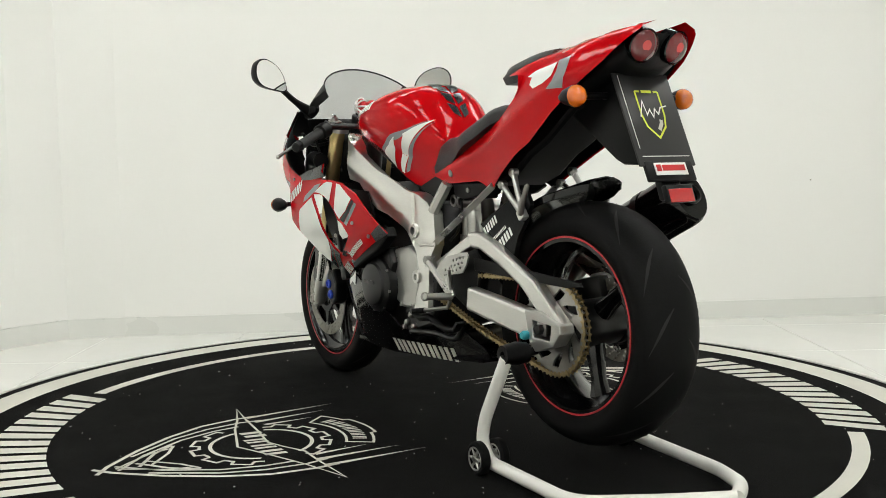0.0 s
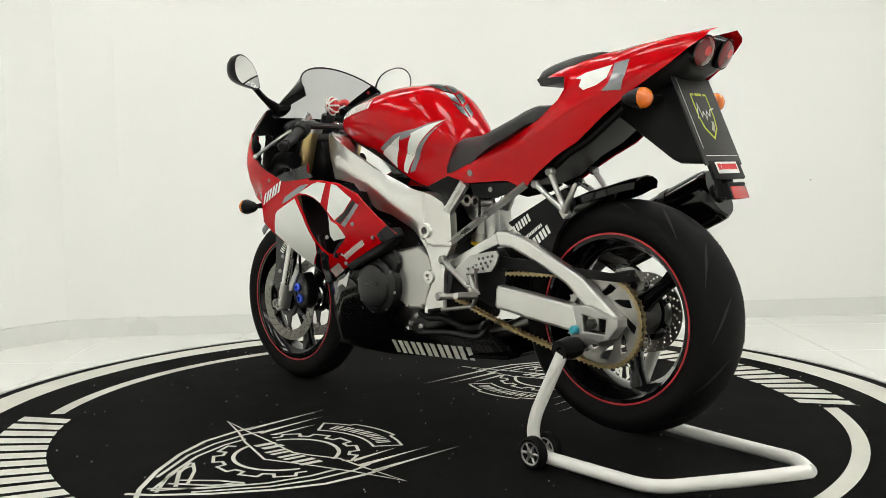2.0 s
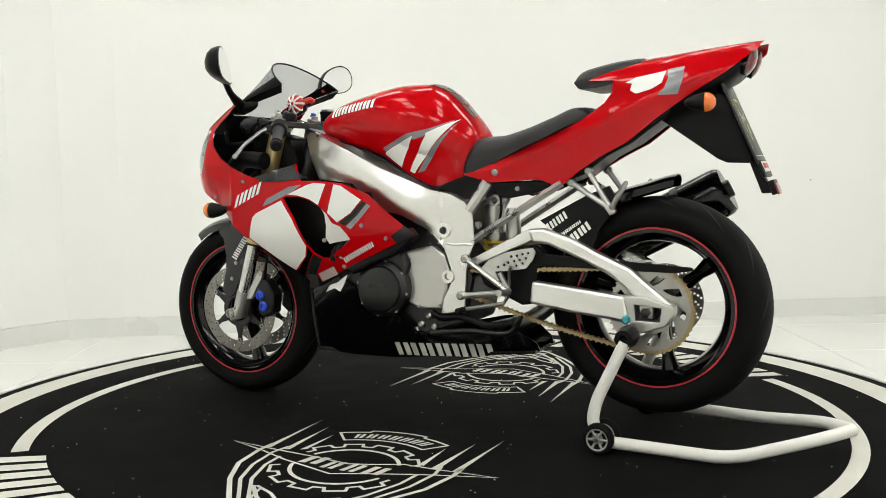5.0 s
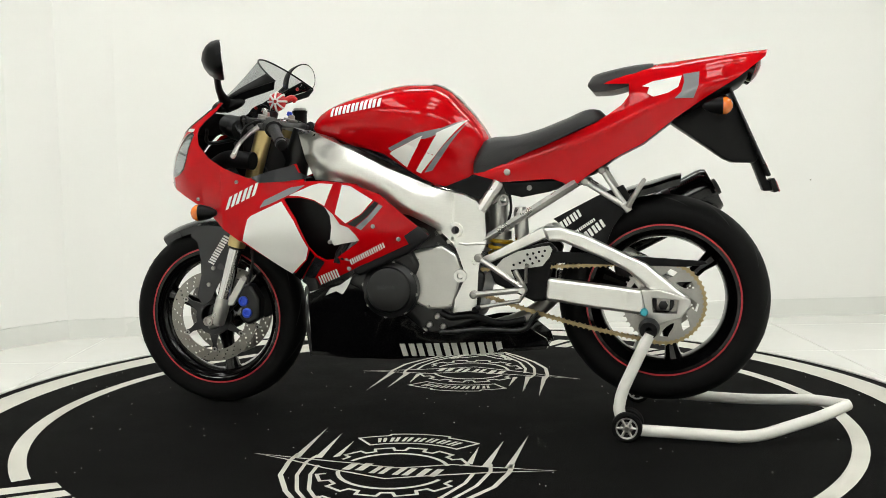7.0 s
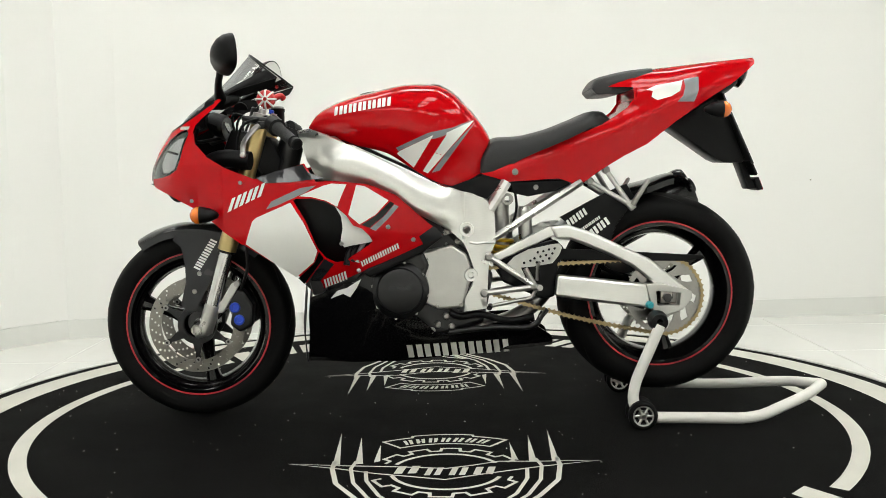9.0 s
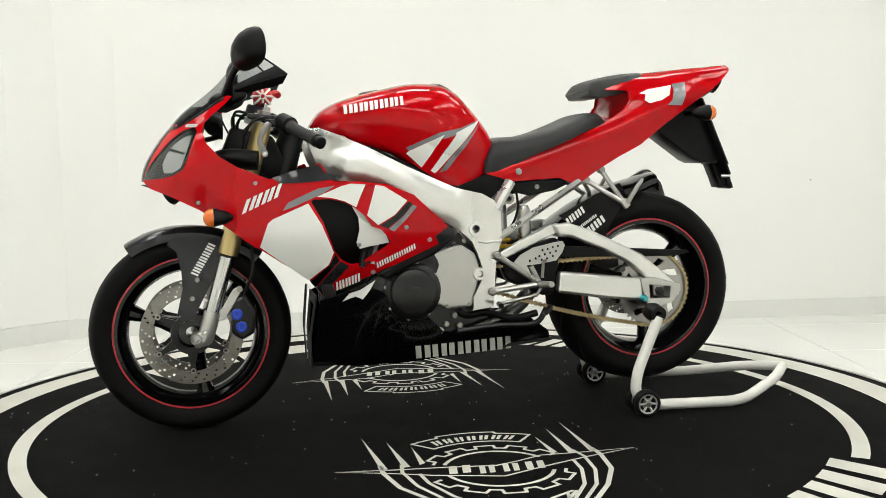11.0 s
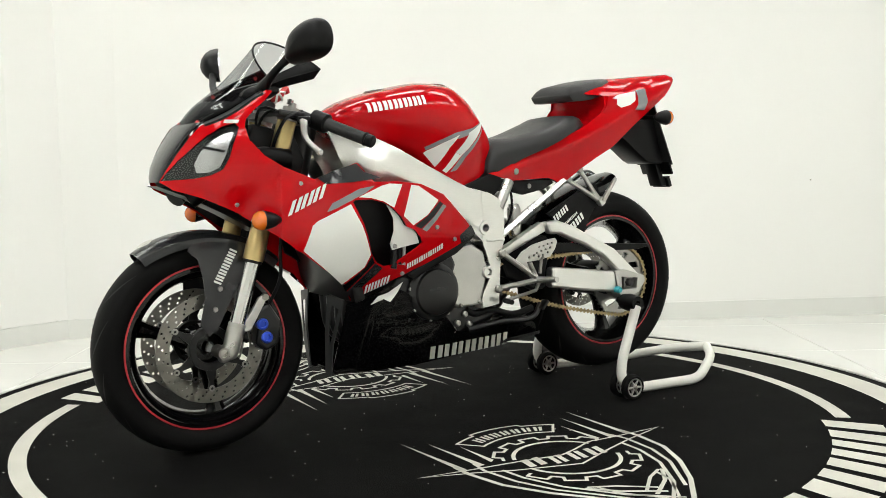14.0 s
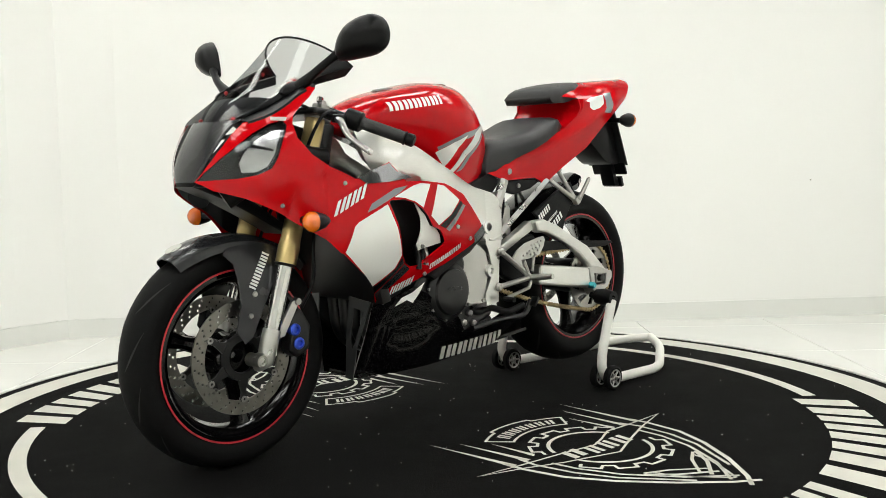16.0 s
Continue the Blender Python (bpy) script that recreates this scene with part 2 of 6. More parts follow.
def ring_flat(r0, r1, a0=0.0, a1=360.0, z=0.0, seg=96, bm=None):
    bm = bm or bmesh.new()
    n = max(2, int(seg * abs(a1 - a0) / 360))
    last = None
    for k in range(n + 1):
        a = radians(a0 + (a1 - a0) * k / n)
        pair = [bm.verts.new((r * math.cos(a), r * math.sin(a), z)) for r in (r0, r1)]
        if last:
            bm.faces.new((last[0], last[1], pair[1], pair[0]))
        last = pair
    bmesh.ops.remove_doubles(bm, verts=bm.verts[:], dist=1e-6)
    return bm


def thicken(bm, t):
    """Gives an open sheet the thickness t, against its normals."""
    bm.normal_update()
    faces = bm.faces[:]
    rim = [e for e in bm.edges if len(e.link_faces) == 1]
    twin = {v: bm.verts.new(v.co - v.normal * t) for v in bm.verts[:]}
    for f in faces:
        bm.faces.new([twin[v] for v in reversed(f.verts)])
    for e in rim:
        a, b = e.verts
        loop = e.link_loops[0]
        a, b = loop.vert, loop.link_loop_next.vert
        bm.faces.new((b, a, twin[a], twin[b]))
    return bm


def holder(name, label, category, group="", kind=""):
    return tagged(new(name), label, category, group, kind)

# ---- the room ----
FLOOR = -0.20
CEIL = 3.1
ROOM = [(-3.6, -7.0), (4.3, -7.0), (4.3, -0.6), (4.3, 3.145), (-1.85, 2.63), (-2.16, 2.57), (-2.36, 2.35), (-3.6, 0.37), (-3.6, -0.6)]
NAMES = ["wall_south", "wall_east_1", "wall_east_2", "wall_north", "wall_corner_curve", "wall_corner_bend", "wall_northwest", "wall_west_1", "wall_west_2"]


def wall(name, a, b):
    a, b = Vector((*a, 0)), Vector((*b, 0))
    d = (b - a).normalized()
    out = Vector((d.y, -d.x, 0))
    bm = bmesh.new()
    ring = [a, b, b + out * 0.15 + d * 0.02, a + out * 0.15 - d * 0.02]
    loft([[p + Vector((0, 0, FLOOR - 0.05)) for p in ring], [p + Vector((0, 0, CEIL + 0.05)) for p in ring]], bm)
    w = tagged(part(name, bm, WALLPAINT), "smooth white painted studio wall", "wall", kind="structure")
    bm = bmesh.new()
    ring = [a - out * 0.010, b - out * 0.010, b + out * 0.02, a + out * 0.02]
    loft([[p + Vector((0, 0, FLOOR)) for p in ring], [p + Vector((0, 0, FLOOR + 0.112)) for p in ring]], bm)
    tagged(part("baseboard", bm, BASEBOARD), "white tile baseboard along the wall", "baseboard", kind="structure")
    return w


BASEBOARD = material("pale_baseboard_tile", (0.73, 0.735, 0.70), 0.3, vary=0.03, scale=3)
for i, name in enumerate(NAMES):
    wall(name, ROOM[i], ROOM[(i + 1) % len(ROOM)])

bm = bmesh.new()
loft([[(x, y, FLOOR - 0.10) for x, y in ((-3.8, -7.2), (4.5, -7.2), (4.5, 3.4), (-3.8, 3.4))],
      [(x, y, FLOOR - 0.004) for x, y in ((-3.8, -7.2), (4.5, -7.2), (4.5, 3.4), (-3.8, 3.4))]], bm)
floor = tagged(part("floor", bm, GROUT), "white polished tile floor with pale joints", "floor", kind="structure")
# unseen ceiling added to close the room, dark so it bounces little light
bm = bmesh.new()
loft([[(x, y, CEIL) for x, y in ((-3.8, -7.2), (4.5, -7.2), (4.5, 3.4), (-3.8, 3.4))],
      [(x, y, CEIL + 0.1) for x, y in ((-3.8, -7.2), (4.5, -7.2), (4.5, 3.4), (-3.8, 3.4))]], bm)
tagged(part("ceiling", bm, CEILDARK), "plain unseen ceiling, kept dark to hold reflections down", "ceiling", kind="structure")

# small marks on the wall
bm = lathe([(0.0, 0.0), (0.004, 0.002), (0.004, 0.004), (0.0, 0.0045)], (2.325, 2.972, 0.655), (0.083, -1, 0), 12)
tagged(part("wall_nail", bm, STEEL), "small grey nail head in the white wall", "nail")

# ceiling light panels
def ceiling_light(x, y, w, d):
    ob = holder("ceiling_light", "bright rectangular light panel on the ceiling", "light", "ceiling light panels")
    ob.matrix_basis = pose(x, y, CEIL)
    outer = [(-w / 2 - 0.03, -d / 2 - 0.03), (w / 2 + 0.03, -d / 2 - 0.03), (w / 2 + 0.03, d / 2 + 0.03), (-w / 2 - 0.03, d / 2 + 0.03)]
    inner = [(-w / 2, -d / 2), (w / 2, -d / 2), (w / 2, d / 2), (-w / 2, d / 2)]
    b = flat_face(outer, [inner], to=lambda p, q: (p, q, -0.05))
    r = bmesh.ops.extrude_face_region(b, geom=b.faces[:])
    for v in [g for g in r["geom"] if isinstance(g, bmesh.types.BMVert)]:
        v.co.z = -0.002
    part("frame", b, WALLPAINT, ob)
    part("diffuser", box((0, 0, -0.03), (w - 0.004, d - 0.004, 0.02), bevel=0), GLOW, ob)
    return ob


for x, y, w, d in LIGHTS:
    ceiling_light(x, y, w, d)

# ---- the turntable ----
turntable = holder("turntable", "round black carpeted turntable with cream printed ring and emblems", "turntable")
part("base", lathe([(FLOOR, 0.0), (FLOOR, 1.55), (FLOOR + 0.02, 1.57), (-0.035, 1.598), (-0.006, 1.604), (0.002, 1.601), (0.003, 1.592), (0.001, 1.583), (-0.006, 1.581), (-0.006, 0.0)],
                   (0, 0, 0), (0, 0, 1), 128), RIMMETAL, turntable, "scuffed grey metal edge")
part("carpet", lathe([(-0.006, 0.0), (-0.006, 1.577), (-0.002, 1.579), (-0.001, 1.575), (-0.001, 0.0)], (0, 0, 0), (0, 0, 1), 128), CARPET, turntable, "black felt carpet")
part("outer_ring", ring_flat(1.421, 1.531, z=0.001, seg=160), PRINT, turntable, "cream printed ring")
part("ring_arc", ring_flat(1.207, 1.253, 139.8, 223.2, 0.001, 160), PRINT, turntable)
part("ring_arc", ring_flat(1.207, 1.253, -40.2, 43.2, 0.001, 160), PRINT, turntable)


def ribbon(pts, w, closed=False, bm=None, to=None):
    """A flat printed line of width w."""
    bm = bm or bmesh.new()
    p = [Vector(q) for q in pts]
    n = len(p)
    rows = []
    for i in range(n):
        a, b = (p[i - 1], p[(i + 1) % n]) if closed else (p[max(i - 1, 0)], p[min(i + 1, n - 1)])
        d0 = (p[i] - a).normalized() if (p[i] - a).length > 1e-9 else (b - p[i]).normalized()
        d1 = (b - p[i]).normalized() if (b - p[i]).length > 1e-9 else d0
        t = (d0 + d1).normalized() if (d0 + d1).length > 1e-6 else d0
        k = w / 2 / max(0.45, t.dot(d1))
        nn = Vector((-t.y, t.x)) * k
        rows.append([bm.verts.new((*to(*(p[i] + nn)), 0.001)), bm.verts.new((*to(*(p[i] - nn)), 0.001))])
    for i in range(n if closed else n - 1):
        a, b = rows[i], rows[(i + 1) % n]
        bm.faces.new((a[0], a[1], b[1], b[0]))
    return bm


def filled(poly, to, bm=None, holes=()):
    return flat_face(poly, holes, bm, to=lambda a, b: (*to(a, b), 0.001))


def polar(turn):
    """Along the rim in degrees and outwards; r is the radius."""
    return lambda a, r: (r * math.cos(radians(a + turn)), r * math.sin(radians(a + turn)))


def rim_word(spans, turn):
    """Pairs of slanted bars in place of the rim's letters."""
    bm = None
    for k, (a, b) in enumerate(spans):
        s = 2.0
        cut = lambda q0, q1: [(a + (b - a) * q0, 1.158), (a + (b - a) * q1, 1.158), (a - s + (b - a) * q1, 1.322), (a - s + (b - a) * q0, 1.322)]
        for q0, q1 in ((0.0, 0.40), (0.60, 1.0)):
            bm = filled(cut(q0, q1), polar(turn), bm)
    return bm


for turn in (0, 180):
    spans = [(46.5 + 7.1 * i, 46.5 + 7.1 * i + 6.0) for i in range(7)]
    part("rim_lettering", rim_word(spans, turn), PRINT, turntable)
    spans = [(98.6, 109.4), (110.8, 119.2), (120.6, 128.0), (129.4, 138.4)]
    part("rim_lettering", rim_word(spans, turn), PRINT, turntable)


def emblem(turn):
    s = -1 if turn else 1
    to = lambda u, v: (s * (-0.012 - u), s * (0.532 - v))
    c = Vector((0.0, -0.072))
    circ = lambda r, n=64: [(c.x + r * math.sin(2 * math.pi * k / n), c.y + r * math.cos(2 * math.pi * k / n)) for k in range(n)]
    blade_top = [(-0.411, 0.007), (-0.269, -0.015), (-0.129, -0.032), (-0.000, -0.053), (0.063, -0.033), (0.139, -0.001), (0.244, -0.007), (0.404, -0.008)]
    blade_low = [(0.251, -0.048), (0.148, -0.083), (0.074, -0.110), (-0.005, -0.141), (-0.087, -0.114), (-0.181, -0.084), (-0.284, -0.038)]
    bm = ribbon(blade_top + blade_low, 0.007, True, None, to)
    part("emblem_blade", bm, PRINT, turntable)
    # cog wheel and its inner ring, broken by the blade
    bm = None
    top = [(c.x + 0.142 * math.sin(a), c.y + 0.142 * math.cos(a)) for a in np.linspace(radians(-66), radians(66), 30)]
    low = [(c.x + 0.142 * math.sin(a), c.y + 0.142 * math.cos(a)) for a in np.linspace(radians(112), radians(258), 34)]
    bm = ribbon(low, 0.011, False, ribbon(top, 0.011, False, bm, to), to)
    part("emblem_ring", bm, PRINT, turntable)
    bm = None
    for a0, a1 in ((-68, 68), (108, 252)):
        pts = []
        n = 5
        w = (a1 - a0) / n
        for k in range(n):
            for f, r in ((0.02, 0.172), (0.34, 0.172), (0.40, 0.196), (0.94, 0.196), (1.0, 0.172)):
                a = radians(a0 + w * (k + f))
                pts.append((c.x + r * math.sin(a), c.y + r * math.cos(a)))
        bm = ribbon(pts, 0.009, False, bm, to)
    part("emblem_cog", bm, PRINT, turntable)
    # banner over the cog
    arc = lambda r, a0, a1, n=12: [(c.x + r * math.sin(radians(a)), c.y + r * math.cos(radians(a))) for a in np.linspace(a0, a1, n)]
    up = arc(0.318, -33, -17, 5) + arc(0.332, -16, 14, 8) + arc(0.318, 15, 33, 5)
    bm = ribbon(up + arc(0.240, 31, -31, 14), 0.008, True, None, to)
    part("emblem_banner", bm, PRINT, turntable)
    bm = None
    for k in range(7):
        a = -25.5 + 7.4 * k
        for q0, q1 in ((0.5, 2.4), (3.6, 5.6)):
            bm = filled(arc(0.258, a + q0, a + q1, 3) + arc(0.298, a + q1 + 1.5, a + q0 + 1.5, 3), to, bm)
    part("banner_lettering", bm, PRINT, turntable)
    bm = None
    for k, (u0, u1) in enumerate(((-0.135, -0.066), (-0.058, -0.006), (0.004, 0.058), (0.066, 0.128))):
        z0 = lerp((u0 + u1) / 2, [-0.14, 0, 0.14], [-0.078, -0.108, -0.104])
        w = (u1 - u0 - 0.012)
        for q0, q1 in ((0.0, 0.38), (0.62, 1.0)):
            bm = filled([(u0 + w * q0, z0), (u0 + w * q1, z0), (u0 + 0.012 + w * q1, z0 + 0.060), (u0 + 0.012 + w * q0, z0 + 0.060)], to, bm)
    part("blade_lettering", bm, PRINT, turntable)
    # claw strokes and the shield's lines, both halves
    for m in (1, -1):
        mm = lambda pts: [(m * p[0], p[1]) for p in pts]
        for claw in ([(0.301, 0.296), (0.278, -0.006), (0.297, -0.008)], [(0.239, 0.240), (0.218, -0.002), (0.238, -0.004)], [(0.180, 0.169), (0.174, 0.019), (0.191, 0.007)]):
            part("emblem_claw", filled(mm(claw), to), PRINT, turntable)
        bm = None
        for line, w in (([(-0.026, -0.529), (0.030, -0.489), (0.129, -0.387), (0.217, -0.269), (0.275, -0.156), (0.295, -0.039), (0.294, 0.026)], 0.013),
                        ([(0.083, -0.414), (0.140, -0.332), (0.191, -0.260), (0.232, -0.153), (0.247, -0.041), (0.237, 0.021)], 0.010),
                        ([(-0.021, -0.473), (0.079, -0.380), (0.164, -0.250), (0.200, -0.141), (0.207, -0.064)], 0.010),
                        ([(-0.018, -0.419), (0.073, -0.356), (0.129, -0.291)], 0.011), ([(-0.019, -0.386), (0.057, -0.321), (0.120, -0.288)], 0.009)):
            bm = ribbon(mm(line), w, False, bm, to)
        bm = ribbon(mm([(0.0, -0.475), (0.035, -0.43), (0.085, -0.36), (0.10, -0.30)]), 0.008, False, bm, to)
        part("emblem_shield_line", bm, PRINT, turntable)


emblem(0)
emblem(1)

# lint and dust flecks on the carpet
rng = random.Random(5)
bm = bmesh.new()
for k in range(170):
    a, r = rng.uniform(0, 2 * math.pi), 1.4 * math.sqrt(rng.random())
    c = Vector((r * math.cos(a), r * math.sin(a), 0.0018))
    w, l, t = rng.uniform(0.0004, 0.0010), rng.uniform(0.0006, 0.0026), rng.uniform(0, math.pi)
    u, v = Vector((math.cos(t), math.sin(t), 0)), Vector((-math.sin(t), math.cos(t), 0))
    lo = [c + u * l + v * w, c - u * l + v * w, c - u * l - v * w, c + u * l - v * w]
    loft([lo, [q + Vector((0, 0, 0.0012)) for q in lo]], bm)
tagged(part("lint", bm, RIMMETAL, turntable, "pale lint flecks"), kind="stuff")

# ---- the motorcycle ----
bike = holder("motorcycle", "red and white sports motorcycle with silver frame on a stand", "motorcycle")
FW, RW = Vector((0.751, -0.024, 0.2945)), Vector((-0.690, -0.017, 0.3715))


def tyre_profile(R, half, bead=0.222):
    out = []
    for a in np.linspace(-90, 90, 19):
        s, c = math.sin(radians(a)), math.cos(radians(a))
        out.append((half * s, R - (R - 0.262) * (1 - c ** 0.95)))
    side = [(half * 0.99, 0.248), (half * 0.90, 0.232), (half * 0.80, bead), (half * 0.6, bead - 0.004)]
    return [(-y, r) for y, r in side[::-1]] + out + side


def wheel(name, C, R, half, rim_half, spokes, parent):
    bead = 0.222
    prof = [(-rim_half, bead), (-rim_half - 0.004, bead + 0.003), (-rim_half - 0.004, bead - 0.010), (-rim_half + 0.012, 0.205), (-rim_half * 0.55, 0.190), (0, 0.182),
            (rim_half * 0.55, 0.190), (rim_half - 0.012, 0.205), (rim_half + 0.004, bead - 0.010), (rim_half + 0.004, bead + 0.003), (rim_half, bead)]
    bm = lathe(prof + [(rim_half * 0.5, 0.199), (0, 0.195), (-rim_half * 0.5, 0.199)], C, (0, 1, 0), 72, closed=True)
    hub_w = rim_half * 0.95
    arms = []
    hub = lathe([(-hub_w, 0.018), (-hub_w, 0.052), (-hub_w * 0.6, 0.056), (0, 0.05), (hub_w * 0.6, 0.056), (hub_w, 0.052), (hub_w, 0.018)], C, (0, 1, 0), 36, closed=True)
    for k in range(spokes):
        a = radians(360 / spokes * k + 20)
        d, t = Vector((math.cos(a), 0, math.sin(a))), Vector((-math.sin(a), 0, math.cos(a)))
        rings = []
        for r, w, y in ((0.045, 0.030, 0.036), (0.09, 0.021, 0.026), (0.145, 0.018, 0.022), (0.187, 0.027, 0.030)):
            rings.append([C + d * r + t * (w * math.cos(b)) + Vector((0, y * math.sin(b), 0)) for b in np.linspace(0, 2 * math.pi, 10, endpoint=False)])
        arms.append(loft(rings))
    w = part(name, bm, GLOSSBLACK, parent, "black cast alloy wheel")
    part("hub", hub, GLOSSBLACK, w)
    for a in arms:
        part("spoke", a, GLOSSBLACK, w)
    part("tyre", lathe(tyre_profile(R, half), C, (0, 1, 0), 96), RUBBER, w, "black road tyre with shallow grooves")
    for s in (1, -1):
        y = s * (rim_half + 0.0055)
        part("rim_stripe", lathe([(y, 0.2215), (y, 0.2265), (y + s * 0.001, 0.2260), (y + s * 0.001, 0.2220)], C, (0, 1, 0), 96, closed=True), RIMRED, w, "red rim tape")
    return w


RIMRED = material("red_rim_tape", (0.45, 0.02, 0.03), 0.35, vary=0.1)
front_wheel = wheel("front_wheel", FW, 0.2955, 0.0575, 0.046, 3, bike)
rear_wheel = wheel("rear_wheel", RW, 0.3115, 0.0925, 0.074, 3, bike)


def grooves(wheel_ob, C, R, half, n):
    """Sweeping tread grooves on both shoulders, one mesh a side, turned round the axle."""
    for s in (1, -1):
        bm, rows = bmesh.new(), []
        for i in range(9):
            f = i / 8
            lat = radians(12 + 50 * f)
            a = 0.26 * f + 0.10 * f * f
            r = R - (R - 0.262) * (1 - math.cos(lat) ** 0.95) + 0.0013
            w = 0.0075 * math.sin(math.pi * min(max(f, 0.06), 0.94)) / r
            rows.append([bm.verts.new((r * math.cos(q), s * half * math.sin(lat), r * math.sin(q))) for q in (a - w, a + w)])
        for p, q in zip(rows, rows[1:]):
            bm.faces.new((p[0], p[1], q[1], q[0]))
        turns = [Matrix.Translation(C) @ Matrix.Rotation(2 * math.pi * (k + (0.5 if s < 0 else 0)) / n, 4, "Y") for k in range(n)]
        first = part("tread_groove", bm, GROOVE, wheel_ob, m=turns[0])
        for m in turns[1:]:
            again(first, "tread_groove", m, wheel_ob)


GROOVE = material("dull_groove_rubber", (0.016, 0.016, 0.016), 0.9, vary=0.1)
grooves(front_wheel, FW, 0.2955, 0.0575, 13)
grooves(rear_wheel, RW, 0.3115, 0.0925, 13)


def disc(C, y, r0, r1, holes, parent, slots=6, carrier=True, mat=None):
    """A drilled brake disc with its carrier and rivets."""
    circ = lambda cx, cz, r, n: [(cx + r * math.cos(2 * math.pi * k / n), cz + r * math.sin(2 * math.pi * k / n)) for k in range(n)]
    hs = [circ(C.x, C.z, r0, 48)]
    for k in range(holes):
        for j, f in enumerate((0.22, 0.5, 0.78)):
            a = 2 * math.pi * (k + j * 0.3) / holes
            r = r0 + (r1 - r0) * f
            hs.append(circ(C.x + r * math.cos(a), C.z + r * math.sin(a), 0.0038, 6))
    ob = part("brake_disc", plate(circ(C.x, C.z, r1, 72), C.y + y - 0.0022, C.y + y + 0.0022, hs), DISCSTEEL, parent, "drilled steel brake disc")
    if carrier:
        bm = lathe([(y - 0.004, 0.040), (y + 0.006, 0.042), (y + 0.006, 0.060), (y - 0.004, 0.062)], C, (0, 1, 0), 36, closed=True)
        for k in range(slots):
            a = 2 * math.pi * (k + 0.5) / slots
            d, t = Vector((math.cos(a), 0, math.sin(a))), Vector((-math.sin(a), 0, math.cos(a)))
            q = [C + Vector((0, y, 0)) + d * r + t * w for r, w in ((0.055, -0.016), (r0 * 0.82, -0.0065), (r0 + 0.003, -0.010), (r0 + 0.003, 0.010), (r0 * 0.82, 0.0065), (0.055, 0.016))]
            part("carrier_arm", loft([[v + Vector((0, -0.003, 0)) for v in q], [v + Vector((0, 0.003, 0)) for v in q]]), SATINBLACK, parent)
        part("disc_carrier", bm, SATINBLACK, parent)
        for k in range(slots):
            a = 2 * math.pi * (k + 0.5) / slots
            p = C + Vector(((r0 - 0.002) * math.cos(a), y, (r0 - 0.002) * math.sin(a)))
            part("disc_rivet", lathe([(-0.006, 0.004), (-0.006, 0.0085), (0.006, 0.0085), (0.006, 0.004)], p, (0, 1, 0), 12, closed=True), STEEL, parent)
    return ob


for s in (1, -1):
    disc(FW, s * 0.067, 0.112, 0.149, 26, front_wheel)
disc(RW, -0.082, 0.080, 0.110, 22, rear_wheel)

# final drive
def sprocket():
    pts = []
    n = 43
    for k in range(n):
        for f, r in ((0.0, 0.1145), (0.3, 0.1145), (0.42, 0.121), (0.58, 0.121), (0.7, 0.1145)):
            a = 2 * math.pi * (k + f) / n
            pts.append((RW.x + r * math.cos(a), RW.z + r * math.sin(a)))
    hs = []
    for k in range(9):
        ring = []
        for a, r in ((0, 0.067), (10, 0.066), (22, 0.071), (31, 0.083), (35, 0.099), (22, 0.102), (17, 0.090), (9, 0.079)):
            q = radians(a + 40 * k)
            ring.append((RW.x + r * math.cos(q), RW.z + r * math.sin(q)))
        hs.append(ring)
    hs.append([(RW.x + 0.032 * math.cos(a), RW.z + 0.032 * math.sin(a)) for a in np.linspace(0, 2 * math.pi, 24, endpoint=False)])
    return plate(pts, 0.101, 0.107, hs)


part("sprocket", sprocket(), STEEL, rear_wheel, "large steel rear sprocket")
part("hub", lathe([(-0.10, 0.0), (-0.10, 0.035), (-0.06, 0.06), (0.05, 0.062), (0.096, 0.050), (0.112, 0.030), (0.112, 0.0)], RW, (0, 1, 0), 36), SATINBLACK, rear_wheel)
for k in range(6):
    a = radians(60 * k + 57)
    p = RW + Vector((0.056 * math.cos(a), 0.107, 0.056 * math.sin(a)))
    part("sprocket_bolt", lathe([(0, 0.0), (0.008, 0.0), (0.008, 0.007), (0, 0.0075)], p, (0, 1, 0), 8), CHROME, rear_wheel)


